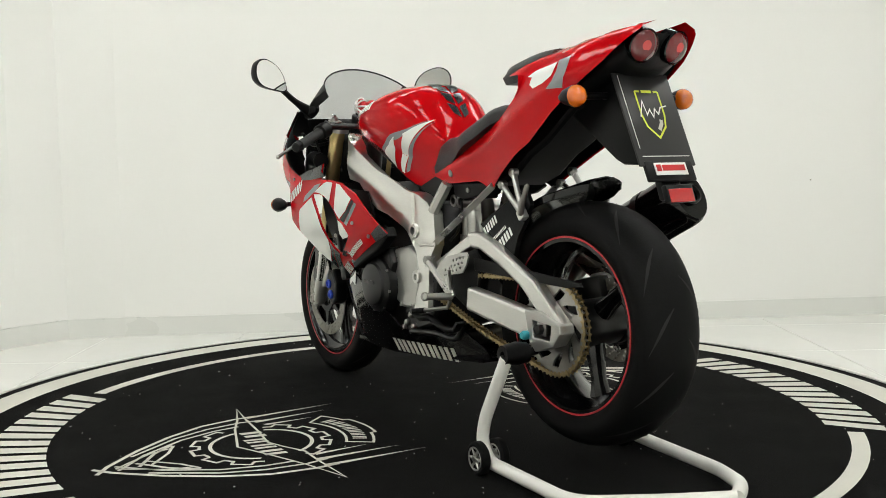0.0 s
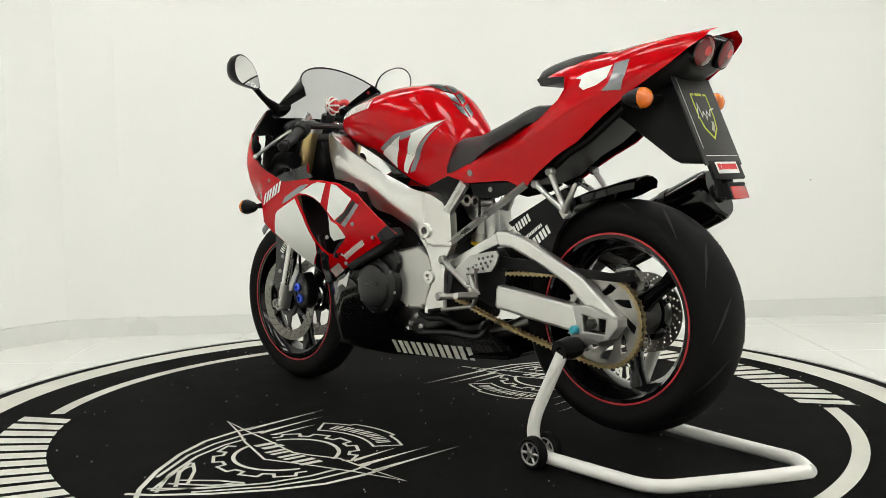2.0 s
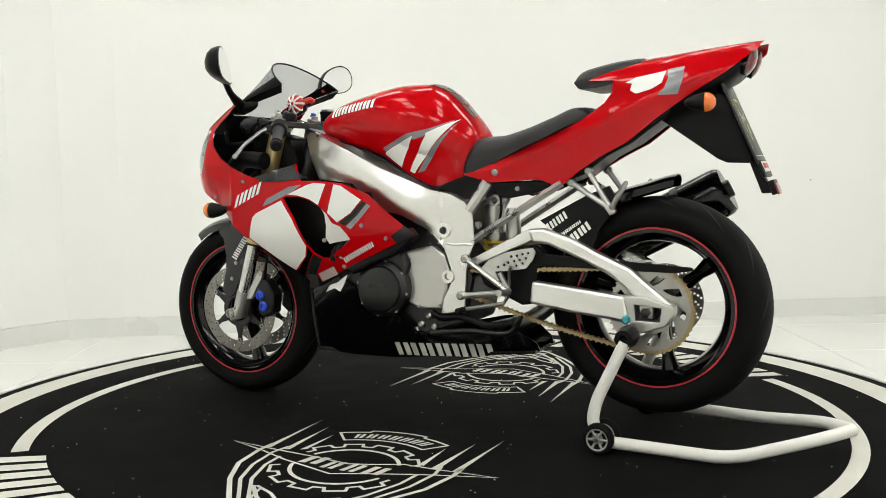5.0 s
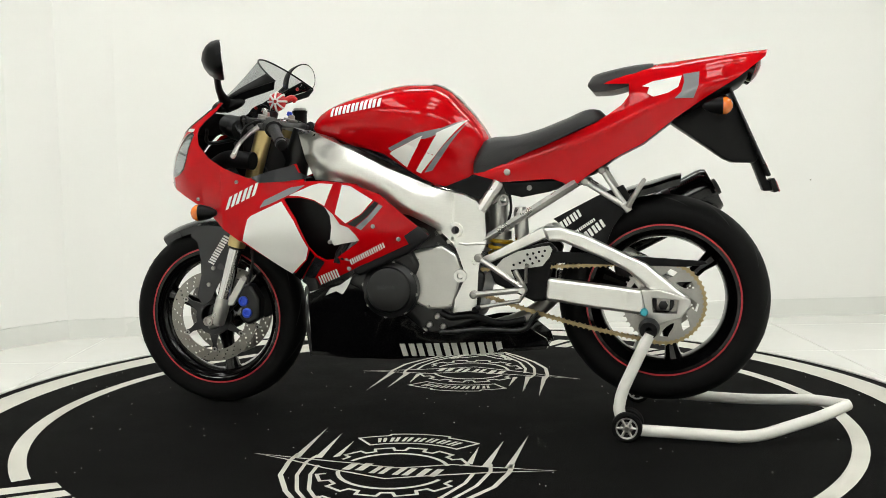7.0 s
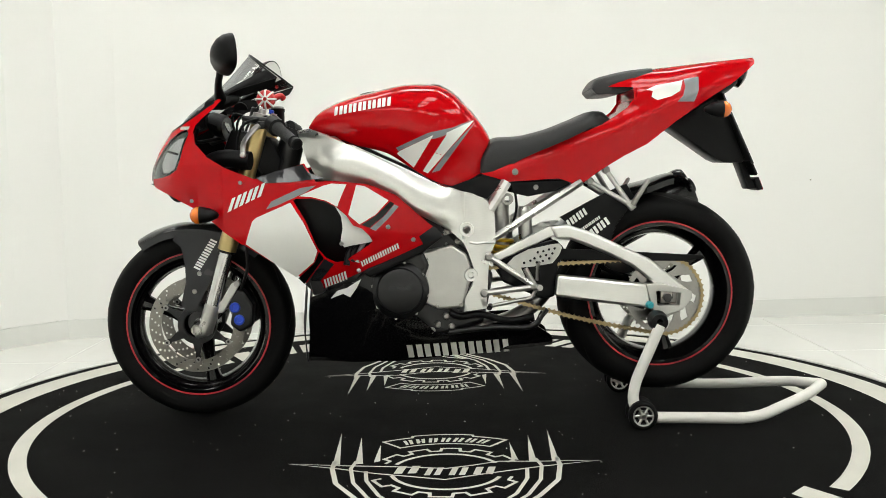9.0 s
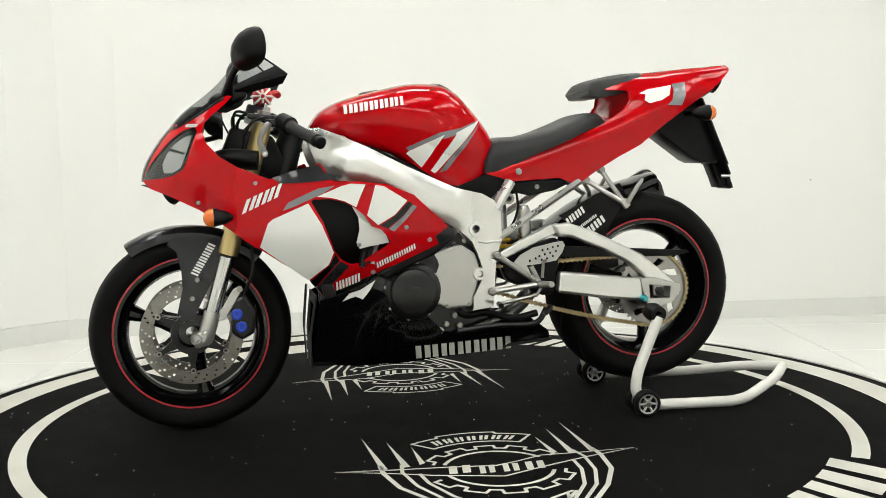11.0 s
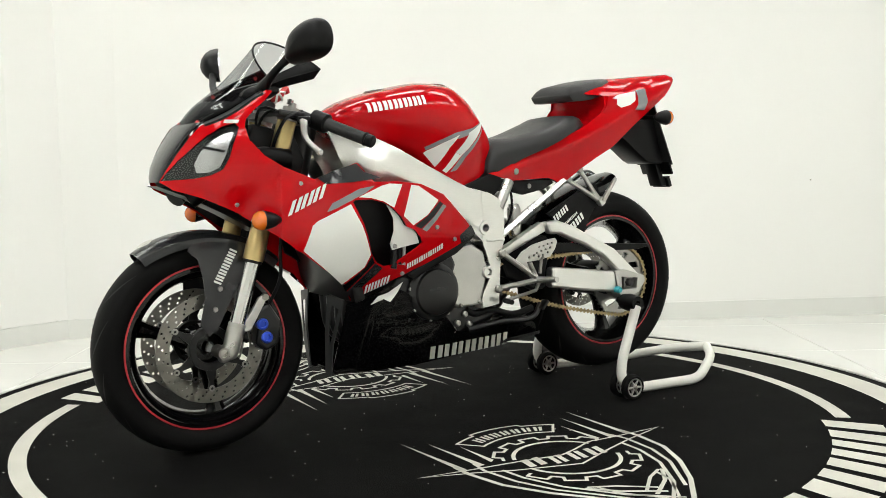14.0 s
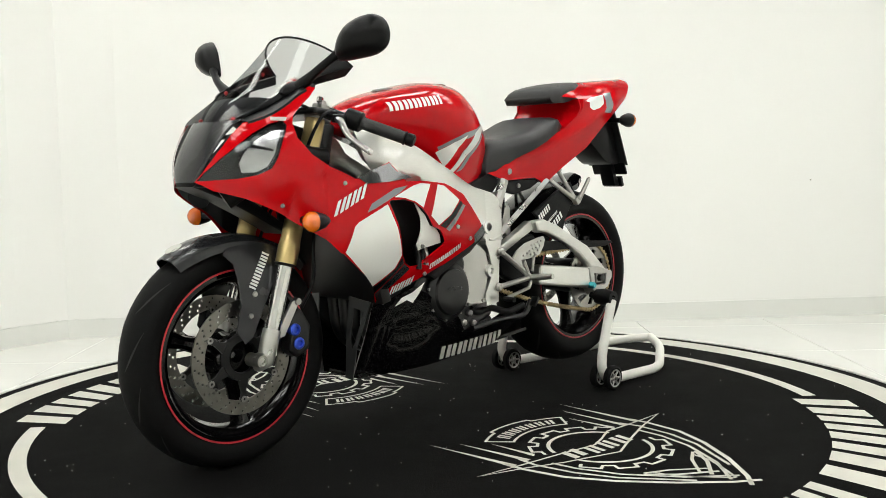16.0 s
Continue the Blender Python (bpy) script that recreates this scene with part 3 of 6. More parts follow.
def chain():
    """Side plates and rollers along both runs and round the sprockets."""
    f, rf, rr = Vector((-0.165, 0.104, 0.425)), 0.040, 0.118
    R = Vector((RW.x, 0.104, RW.z))
    path = []
    for a in np.linspace(100, -95, 26):
        path.append(R + Vector((-rr * math.cos(radians(a)), 0, rr * math.sin(radians(a)))))
    low = [f + Vector((0.0, 0, -rf)) + (path[-1] - f - Vector((0, 0, -rf))) * t + Vector((0, 0, -0.012 * math.sin(math.pi * t))) for t in np.linspace(1, 0, 34)][1:]
    front = [f + Vector((rf * math.cos(radians(a)), 0, rf * math.sin(radians(a)))) for a in np.linspace(-90, 95, 10)][1:]
    up = [front[-1] + (path[0] - front[-1]) * t for t in np.linspace(0, 1, 34)][1:-1]
    loop = path + low + front + up
    # even spacing
    d = [0.0]
    for a, b in zip(loop, loop[1:] + loop[:1]):
        d.append(d[-1] + (b - a).length)
    n = int(d[-1] / 0.0159)
    pts = []
    for k in range(n):
        s = d[-1] * k / n
        i = max(j for j in range(len(loop)) if d[j] <= s)
        t = (s - d[i]) / max(1e-9, d[i + 1] - d[i])
        pts.append(loop[i].lerp(loop[(i + 1) % len(loop)], t))
    bm = bmesh.new()
    for k, p in enumerate(pts):
        q = pts[(k + 1) % n]
        u = (q - p).normalized()
        v = Vector((-u.z, 0, u.x))
        m = (p + q) / 2
        for s in (1, -1):
            y = s * (0.0085 if k % 2 else 0.0062)
            ring = []
            for a, b in ((-0.0118, 0), (-0.0090, 0.0078), (-0.003, 0.0036), (0.003, 0.0036), (0.0090, 0.0078), (0.0118, 0), (0.0090, -0.0078), (0.003, -0.0036), (-0.003, -0.0036), (-0.0090, -0.0078)):
                ring.append(m + u * a + v * b + Vector((0, y, 0)))
            loft([ring, [r + Vector((0, s * 0.0018, 0)) for r in ring]], bm)
        tube([p + Vector((0, -0.010, 0)), p + Vector((0, 0.0105, 0))], 0.0028, 6, bm)
    return bm


part("drive_chain", chain(), CHAINGOLD, bike, "gold roller drive chain")

# ---- bodywork: surfaces as half-width over length and height ----
def cowl_top(x):
    return lerp(x, [0.45, 0.567, 0.666, 0.753, 0.800, 0.826, 0.848, 0.863, 0.872, 0.878], [1.15, 1.085, 1.011, 0.943, 0.890, 0.857, 0.824, 0.798, 0.776, 0.752])


def fair_y(x, z):
    w = lerp(x, [-0.30, -0.05, 0.05, 0.2, 0.45, 0.56, 0.64, 0.718, 0.77, 0.81, 0.84, 0.86, 0.872, 0.878],
             [0.12, 0.200, 0.230, 0.247, 0.247, 0.246, 0.238, 0.224, 0.194, 0.154, 0.113, 0.077, 0.044, 0.012])
    low = lerp(z, [0.14, 0.20, 0.30, 0.386, 0.50, 0.60, 0.66], [0.33, 0.40, 0.49, 0.55, 0.84, 0.98, 1.0])
    w *= low if x < 0.62 else lerp(z, [0.55, 0.60, 0.685, 0.745, 0.79], [lerp(x, [0.62, 0.70], [0.95, 0.66]), lerp(x, [0.62, 0.70], [0.975, 0.73]), lerp(x, [0.62, 0.70], [0.99, 0.845]), 0.96, 1.0])
    zt = cowl_top(x)
    if z > 0.735 and x < 0.56:
        w *= 1 - 0.12 * min(1.0, (z - 0.735) / 0.055) * min(1.0, (0.56 - x) / 0.12)
    if z > 0.745 and x > 0.44:
        r = min(1.0, (z - 0.745) / max(0.01, zt - 0.745))
        w *= max(0.0, 1 - r ** 3.2) ** (1 / 3.2)
    return w


def belly_y(x, z):
    w = lerp(x, [-0.40, -0.30, -0.1, 0.1, 0.3, 0.42, 0.45], [0.085, 0.115, 0.165, 0.19, 0.17, 0.125, 0.11])
    return w * lerp(z, [0.14, 0.19, 0.25, 0.34, 0.42, 0.50], [0.46, 0.56, 0.70, 0.90, 1.0, 1.05])


def tank_top(x):
    return lerp(x, [-0.176, -0.165, -0.149, -0.106, -0.054, -0.002, 0.068, 0.191, 0.297, 0.340, 0.368, 0.387],
                [0.83, 0.868, 0.896, 0.949, 1.002, 1.026, 1.028, 1.006, 0.976, 0.955, 0.934, 0.905])


def tank_low(x):
    return lerp(x, [-0.176, -0.164, -0.133, -0.08, -0.039, 0.054, 0.154, 0.289, 0.372, 0.387], [0.80, 0.775, 0.752, 0.722, 0.712, 0.759, 0.820, 0.853, 0.880, 0.89])


def tank_w(x):
    return lerp(x, [-0.176, -0.165, -0.136, -0.09, -0.03, 0.05, 0.127, 0.22, 0.303, 0.36, 0.387], [0.050, 0.078, 0.103, 0.130, 0.154, 0.174, 0.177, 0.161, 0.130, 0.09, 0.05])


def tank_y(x, z):
    t, b, w = tank_top(x), tank_low(x), tank_w(x)
    zm = b + (t - b) * 0.56
    if z > zm:
        return w * max(0.0, 1 - ((z - zm) / (t - zm)) ** 2.4) ** (1 / 2.4) if z < t else 0.0
    d = min(1.0, (zm - z) / (zm - b))
    w -= 0.022 * math.exp(-((x + 0.01) / 0.11) ** 2) * min(1.0, d * 2.2) ** 2
    return w * (1 - lerp(x, [-0.15, 0.0, 0.3], [0.10, 0.30, 0.34]) * d * d)


def tail_top(x):
    return lerp(x, [-0.98, -0.814, -0.597, -0.40], [1.094, 1.079, 1.057, 1.03])


def tail_y(x, z):
    w = lerp(x, [-0.99, -0.96, -0.90, -0.78, -0.60, -0.50, -0.41, -0.24, -0.15, -0.12], [0.086, 0.100, 0.116, 0.142, 0.150, 0.138, 0.124, 0.114, 0.110, 0.106])
    t = tail_top(x)
    if x < -0.45 and z > t - 0.10:
        r = min(1.0, (z - t + 0.10) / 0.10)
        p = lerp(x, [-0.95, -0.72], [5.0, 2.6])
        w *= max(0.0, 1 - r ** p) ** (1 / p)
    c = lerp(x, [-0.95, -0.75, -0.5, -0.3, -0.2], [1.035, 0.97, 0.86, 0.785, 0.755])
    d = z - c
    w *= 1 - 0.14 * min(1.0, max(0.0, -d) / 0.13) ** 1.3 - 0.10 * min(1.0, max(0.0, d) / 0.10)
    return w + 0.006 * math.exp(-(d / 0.022) ** 2)


# tank
def tank_body():
    rings = []
    for x in np.linspace(-0.176, 0.387, 52):
        x = float(x)
        t, b = tank_top(x), tank_low(x)
        zm = b + (t - b) * 0.56
        half = []
        for a in np.linspace(0, 90, 15):
            s = math.sin(radians(a))
            z = zm + (t - zm) * s ** (2 / 2.4) if a > 0 else zm
            half.append((tank_y(x, z) if a < 90 else 0.0, z))
        lowp = [(tank_y(x, zm - (zm - b) * k / 7), zm - (zm - b) * k / 7) for k in range(7, 0, -1)]
        side = lowp + half
        ring = [(x, y, z) for y, z in side] + [(x, -y, z) for y, z in side[::-1][1:]]
        rings.append(ring)
    return loft(rings)


tank = part("fuel_tank", tank_body(), RED, bike, "glossy red fuel tank", angle=50)
for s in (1, -1):
    part("tank_graphic", panel([(-0.119, 0.914), (0.025, 0.755), (0.040, 0.762), (-0.032, 0.867), (-0.032, 0.874)], tank_y, 0, 0.008, (), 0.0016, None, s), DECALWHITE, tank, "white stripe")
    part("tank_graphic", panel([(0.006, 0.868), (0.067, 0.773), (0.116, 0.815), (0.109, 0.822)], tank_y, 0, 0.008, (), 0.0016, None, s), DECALWHITE, tank, "white stripe")
    part("tank_graphic", panel([(-0.122, 0.909), (-0.011, 0.763), (0.013, 0.757), (-0.032, 0.817), (-0.110, 0.896)], tank_y, 0, 0.008, (), 0.0018, None, s), GREY, tank, "grey stripe")
    part("tank_graphic", panel([(-0.110, 0.913), (-0.035, 0.870), (-0.008, 0.857), (-0.025, 0.866), (0.002, 0.857), (0.032, 0.856), (0.111, 0.823), (0.119, 0.832), (0.023, 0.874), (-0.049, 0.889)], tank_y, 0, 0.008, (), 0.0014, None, s), GREY, tank, "grey stripe")
    part("tank_lettering", lettering(6, (0.300, 0.930), (0.127, 0.956), 0.026, tank_y, 0.2, 0.14, None, s, 0.0045), DECALWHITE, tank)
# tank pad: carbon pieces down the back of the tank
def on_top(x, y):
    t, b, w = tank_top(x), tank_low(x), tank_w(x)
    zm = b + (t - b) * 0.56
    return zm + (t - zm) * max(0.0, 1 - (abs(y) / w) ** 2.4) ** (1 / 2.4)


for k, (x0, x1, w0, w1) in enumerate(((0.012, -0.028, 0.05, 0.040), (-0.034, -0.064, 0.036, 0.030), (-0.070, -0.098, 0.034, 0.026), (-0.104, -0.134, 0.03, 0.022))):
    for sgn in (1, -1):
        bm = bmesh.new()
        rows = []
        for i in range(6):
            x = x0 + (x1 - x0) * i / 5
            w = w0 + (w1 - w0) * i / 5
            rows.append([bm.verts.new((x + 0.012 * j / 5 * (1 if k else -1), sgn * (0.004 + w * j / 5), on_top(x + 0.012 * j / 5 * (1 if k else -1), 0.004 + w * j / 5) + 0.003)) for j in range(6)])
        for a, b in zip(rows, rows[1:]):
            for j in range(5):
                bm.faces.new((a[j], a[j + 1], b[j + 1], b[j]))
        part("tank_pad", bm, DARKGREY, tank, "dark grey protective tank pad")
part("filler_cap", lathe([(0, 0.0), (0.006, 0.0), (0.008, 0.03), (0.004, 0.036), (-0.004, 0.037)], (0.20, 0, 0.9985), (0.16, 0, 1), 28), SATINBLACK, tank)

# seat
def seat_body(pts_top, pts_low, w, crown=0.018, n=30):
    rings = []
    xs = np.linspace(pts_top[0][0], pts_top[-1][0], n)
    xt, zt = [p[0] for p in pts_top][::-1], [p[1] for p in pts_top][::-1]
    xl, zl = [p[0] for p in pts_low][::-1], [p[1] for p in pts_low][::-1]
    for i, x in enumerate(xs):
        x = float(x)
        e = min(1.0, min(i, n - 1 - i) / 3 + 0.35)
        hw = lerp(x, [p[0] for p in w], [p[1] for p in w])
        a, b = lerp(x, xt, zt), lerp(x, xl, zl)
        ring = []
        for y, z in ((-1, 0), (-1.02, 0.45), (-0.93, 0.80), (-0.75, 0.95), (-0.4, 1.0), (0, 1.02), (0.4, 1.0), (0.75, 0.95), (0.93, 0.80), (1.02, 0.45), (1, 0)):
            ring.append((x, y * hw, b + (a - b) * (z if z < 0.9 else 0.9 + (z - 0.9) * e)))
        rings.append(ring)
    return loft(rings)


part("rider_seat", seat_body([(-0.135, 0.80), (-0.160, 0.850), (-0.190, 0.861), (-0.24, 0.863), (-0.325, 0.880), (-0.411, 0.911), (-0.485, 0.937), (-0.505, 0.934), (-0.535, 0.905)],
                             [(-0.135, 0.750), (-0.20, 0.765), (-0.273, 0.800), (-0.394, 0.850), (-0.497, 0.892), (-0.535, 0.895)],
                             [(-0.535, 0.105), (-0.45, 0.140), (-0.35, 0.145), (-0.25, 0.118), (-0.135, 0.105)]), SEATVINYL, bike, "black vinyl rider seat", angle=60)
part("pillion_seat", seat_body([(-0.474, 1.010), (-0.486, 1.032), (-0.532, 1.047), (-0.60, 1.060), (-0.66, 1.066)], [(-0.474, 1.000), (-0.490, 0.984), (-0.53, 0.985), (-0.60, 1.0), (-0.66, 1.03)],
                               [(-0.66, 0.085), (-0.60, 0.106), (-0.53, 0.110), (-0.478, 0.100)]), SEATVINYL, bike, "black vinyl pillion pad", angle=60)

# tail
TAIL = [(-0.130, 0.752), (-0.169, 0.757), (-0.273, 0.800), (-0.394, 0.850), (-0.497, 0.893), (-0.540, 0.920), (-0.572, 0.942), (-0.592, 0.968), (-0.592, 1.002), (-0.520, 1.005), (-0.565, 1.030),
        (-0.610, 1.0585), (-0.72, 1.069), (-0.814, 1.078), (-0.90, 1.086), (-0.976, 1.093), (-0.966, 1.070), (-0.890, 1.010), (-0.803, 0.957), (-0.718, 0.899), (-0.632, 0.833), (-0.564, 0.799), (-0.495, 0.757),
        (-0.423, 0.704), (-0.405, 0.722), (-0.370, 0.734), (-0.30, 0.730), (-0.220, 0.726), (-0.19, 0.735)]
bm = None
for s in (1, -1):
    bm = panel(TAIL, tail_y, 0.0, 0.013, (), 0.0, bm, s)
bmesh.ops.remove_doubles(bm, verts=bm.verts[:], dist=0.0006)
tail = part("tail_cowl", bm, RED, bike, "glossy red tail cowl", angle=45)
# cross wall between the two seats
rings = []
for x, z, w in ((-0.500, 0.893, 0.136), (-0.548, 0.918, 0.138), (-0.578, 0.940, 0.142), (-0.598, 0.968, 0.146), (-0.600, 1.000, 0.147)):
    rings.append([(x, y, z) for y in np.linspace(-w, w, 9)])
part("seat_bridge", loft(rings, None, False, False), RED, tail, "red panel between the seats")
for s in (1, -1):
    part("tail_graphic", panel([(-0.742, 1.024), (-0.786, 1.030), (-0.783, 0.990), (-0.770, 0.956), (-0.718, 0.956), (-0.736, 0.974), (-0.744, 1.000)], tail_y, 0, 0.009, (), 0.0018, None, s), GREY, tail, "grey digit-like stripe")
    part("tail_graphic", panel([(-0.738, 1.020), (-0.728, 0.988), (-0.700, 0.972), (-0.660, 0.962), (-0.643, 0.972), (-0.648, 0.990), (-0.628, 0.993), (-0.657, 1.006)], tail_y, 0, 0.009, (), 0.0022, None, s), DECALWHITE, tail, "white stripe")
    part("tail_bolt", lathe([(0, 0.0), (0.004, 0.0), (0.005, 0.006), (0.003, 0.010), (-0.002, 0.011)], (-0.238, s * 0.116, 0.756), (0, s, 0), 16), STEEL, tail)
# tail lamp: dark bezel with two round lenses
def lamp_ring(x, w, z0, z1, lean):
    pts = ((-1, 0.55), (-0.97, 0.85), (-0.7, 1.0), (0, 1.04), (0.7, 1.0), (0.97, 0.85), (1, 0.55), (0.86, 0.18), (0.5, 0.0), (0, -0.04), (-0.5, 0.0), (-0.86, 0.18))
    return [(x + lean * (1 - k), y * w, z0 + (z1 - z0) * k) for y, k in pts]


bm = loft([lamp_ring(-0.74, 0.106, 0.905, 0.95, 0.0), lamp_ring(-0.82, 0.102, 0.950, 1.01, 0.0), lamp_ring(-0.89, 0.095, 0.980, 1.046, 0.01), lamp_ring(-0.930, 0.088, 0.990, 1.060, 0.03), lamp_ring(-0.950, 0.084, 0.998, 1.066, 0.04)])
lamp = part("tail_lamp", bm, BLACKPLASTIC, bike, "black tail lamp housing", angle=50)
for s in (1, -1):
    part("lens_bezel", lathe([(-0.03, 0.039), (0.003, 0.040), (0.005, 0.038), (0.002, 0.035)], (-0.940, s * 0.050, 1.040), (-1, s * 0.12, -0.36), 32), GLOSSBLACK, lamp)
    part("tail_lens", lathe([(-0.02, 0.037), (0.004, 0.036), (0.008, 0.032), (0.013, 0.019), (0.015, 0.0)], (-0.940, s * 0.050, 1.040), (-1, s * 0.12, -0.36), 32), REDLENS, lamp, "round dark red tail lens")
    part("inner_lens", lathe([(0.0085, 0.014), (0.0150, 0.012), (0.0165, 0.0)], (-0.940, s * 0.050, 1.043), (-1, s * 0.12, -0.36), 24), REFLECTOR, lamp)
    part("tail_liner", panel([(-0.20, 0.745), (-0.30, 0.79), (-0.45, 0.86), (-0.60, 0.95), (-0.72, 1.0), (-0.90, 1.03), (-0.80, 0.960), (-0.718, 0.902), (-0.632, 0.836), (-0.564, 0.802), (-0.495, 0.760), (-0.423, 0.712), (-0.36, 0.738), (-0.25, 0.735)], tail_y, 0, 0.03, (), -0.006, None, s), BLACKPLASTIC, tail, "black inner liner")

# undertail, number plate board and rear signals
part("undertail", plate([(-0.30, 0.80), (-0.42, 0.83), (-0.56, 0.90), (-0.72, 0.99), (-0.92, 1.06), (-0.93, 1.03), (-0.88, 1.0), (-0.80, 0.955), (-0.72, 0.898), (-0.63, 0.832), (-0.56, 0.797), (-0.49, 0.745), (-0.42, 0.72), (-0.30, 0.735)], -0.082, 0.082, (), 0.012), BLACKPLASTIC, bike, "black undertail tray", angle=18)
bracket = plate([(-0.69, 0.905), (-0.78, 0.955), (-0.852, 0.975), (-0.888, 0.95), (-0.953, 0.785), (-0.945, 0.772), (-0.885, 0.774), (-0.862, 0.784)], -0.062, 0.062, (), 0.01)
bracket = part("plate_bracket", bracket, BLACKPLASTIC, bike, "black rear plate bracket")
board_m = Matrix.Translation((-0.921, 0.0, 0.876)) @ Euler((0, radians(24), 0)).to_matrix().to_4x4()
bm = box((0, 0, 0), (0.006, 0.175, 0.235), bevel=0.0025)
board = part("plate_board", bm, BOARD := material("black_plate_board", (0.012, 0.012, 0.012), 0.4, vary=0.15), bracket, "black show plate with a lime shield emblem", m=board_m)
def on_board(name, bmx, mat, label=""):
    return part(name, bmx, mat, board, label)
def board_line(pts, w, mat, name, label="", closed=False):
    b = ribbon(pts, w, closed, None, lambda u, v: (u, v))
    for v in b.verts:
        v.co = Vector((-0.0042, -v.co.x, v.co.y))
    return on_board(name, b, mat, label)
board_line([(-0.036, 0.070), (-0.036, 0.010), (-0.028, -0.020), (0.0, -0.048), (0.028, -0.020), (0.036, 0.010), (0.036, 0.070)], 0.005, DECALLIME, "shield_emblem", "lime shield outline")
board_line([(-0.036, 0.070), (-0.022, 0.070)], 0.005, DECALLIME, "shield_emblem")
board_line([(0.022, 0.070), (0.036, 0.070)], 0.005, DECALLIME, "shield_emblem")
board_line([(-0.016, 0.070), (0.016, 0.070)], 0.007, DECALLIME, "emblem_lettering")
board_line([(-0.040, 0.005), (-0.022, 0.045), (-0.018, 0.010), (-0.006, 0.024), (0.0, 0.004), (0.010, 0.026), (0.018, 0.012), (0.030, 0.030), (0.050, 0.034)], 0.0035, DECALWHITE, "script_lettering", "white script stroke")
board_line([(0.006, -0.028), (0.018, -0.012), (0.020, -0.002)], 0.010, DECALSILVER, "shield_emblem")
board_line([(-0.074, 0.110), (-0.074, -0.075)], 0.002, DECALWHITE, "edge_line")
board_line([(-0.074, -0.094), (0.074, -0.094)], 0.002, DECALWHITE, "edge_line")
strip_m = Matrix.Translation((-0.974, 0.0, 0.757)) @ Euler((0, radians(24), 0)).to_matrix().to_4x4()
strip = part("plate_holder", box((0, 0, 0), (0.010, 0.150, 0.050), bevel=0.004), BLACKPLASTIC, bracket, "black plate holder", m=strip_m)
part("dealer_sticker", box((-0.006, 0.0, 0.004), (0.002, 0.100, 0.030), bevel=0.0005), DECALWHITE, strip, "white sticker with red bar")
part("sticker_lettering", box((-0.0075, -0.008, 0.006), (0.001, 0.070, 0.014), bevel=0), DECALRED, strip)
part("sticker_lettering", box((-0.0075, 0.038, 0.006), (0.001, 0.014, 0.016), bevel=0), DECALRED, strip)
mud = plate([(-0.935, 0.785), (-0.958, 0.785), (-0.982, 0.722), (-1.000, 0.716), (-1.002, 0.692), (-0.972, 0.690)], -0.03, 0.03, (), 0.004)
mud = part("reflector_stay", mud, BLACKPLASTIC, bracket, "black reflector stay")
part("reflector_shell", box((-1.001, 0, 0.707), (0.016, 0.084, 0.040), (0, 20, 0), 0.003), BLACKPLASTIC, mud)
part("reflector", box((-1.0105, 0, 0.7035), (0.005, 0.074, 0.032), (0, 20, 0), 0.002), REFLECTOR, mud, "red rear reflector")


def signal(base, tip, lens_dir, name_label):
    """A turn signal: stalk, black shell and amber lens."""
    b, t = Vector(base), Vector(tip)
    d = (t - b).normalized()
    bm = tube([b, b + d * 0.02, t - d * 0.045], [0.010, 0.008, 0.010], 10)
    c = t - d * 0.025
    L = Vector(lens_dir).normalized()
    q = L.to_track_quat("Z", "Y")
    bm2 = lathe([(-0.052, 0.0), (-0.048, 0.008), (-0.03, 0.018), (0.0, 0.0255), (0.004, 0.0255), (0.004, 0.0)], c, L, 24, bm)
    ob = part("turn_signal", bm2, BLACKPLASTIC, bike, name_label)
    part("amber_lens", lathe([(0.0042, 0.0252), (0.014, 0.0245), (0.024, 0.018), (0.030, 0.008), (0.031, 0.0)], c, L, 24), AMBER, ob, "amber lens")
    return ob


for s in (1, -1):
    signal((-0.83, s * 0.055, 0.935), (-0.846, s * 0.195, 0.930), (-1, 0, 0), "black rear turn signal with amber lens")
    signal((0.668, s * 0.205, 0.648), (0.680, s * 0.285, 0.645), (1, s * 0.1, 0), "black front turn signal with amber lens")

# ---- front cowl with headlights ----
COWL = [(0.872, 0.7455), (0.868, 0.757), (0.858, 0.782), (0.840, 0.815), (0.812, 0.857), (0.785, 0.889), (0.775, 0.893), (0.735, 0.913), (0.695, 0.938), (0.660, 0.962), (0.630, 0.980), (0.618, 0.976), (0.640, 0.952), (0.672, 0.926), (0.695, 0.903), (0.700, 0.885), (0.693, 0.850), (0.657, 0.810),
        (0.608, 0.780), (0.525, 0.747), (0.46, 0.765), (0.383, 0.790), (0.355, 0.748), (0.345, 0.735), (0.41, 0.685), (0.470, 0.660), (0.500, 0.600), (0.530, 0.550), (0.568, 0.558), (0.64, 0.612), (0.714, 0.663), (0.794, 0.703), (0.85, 0.724)]
LAMP = [(0.870, 0.7480), (0.850, 0.7500), (0.815, 0.7530), (0.782, 0.7610), (0.756, 0.776), (0.742, 0.805), (0.731, 0.840), (0.714, 0.882), (0.722, 0.893), (0.750, 0.884), (0.782, 0.862), (0.812, 0.832), (0.840, 0.800), (0.862, 0.768)]
bm = None
for s in (1, -1):
    bm = panel(COWL, fair_y, 0.0, 0.008, [LAMP], 0.0, bm, s)
bmesh.ops.remove_doubles(bm, verts=bm.verts[:], dist=0.0006)
cowl = part("front_cowl", bm, RED, bike, "glossy red front cowl", angle=45)
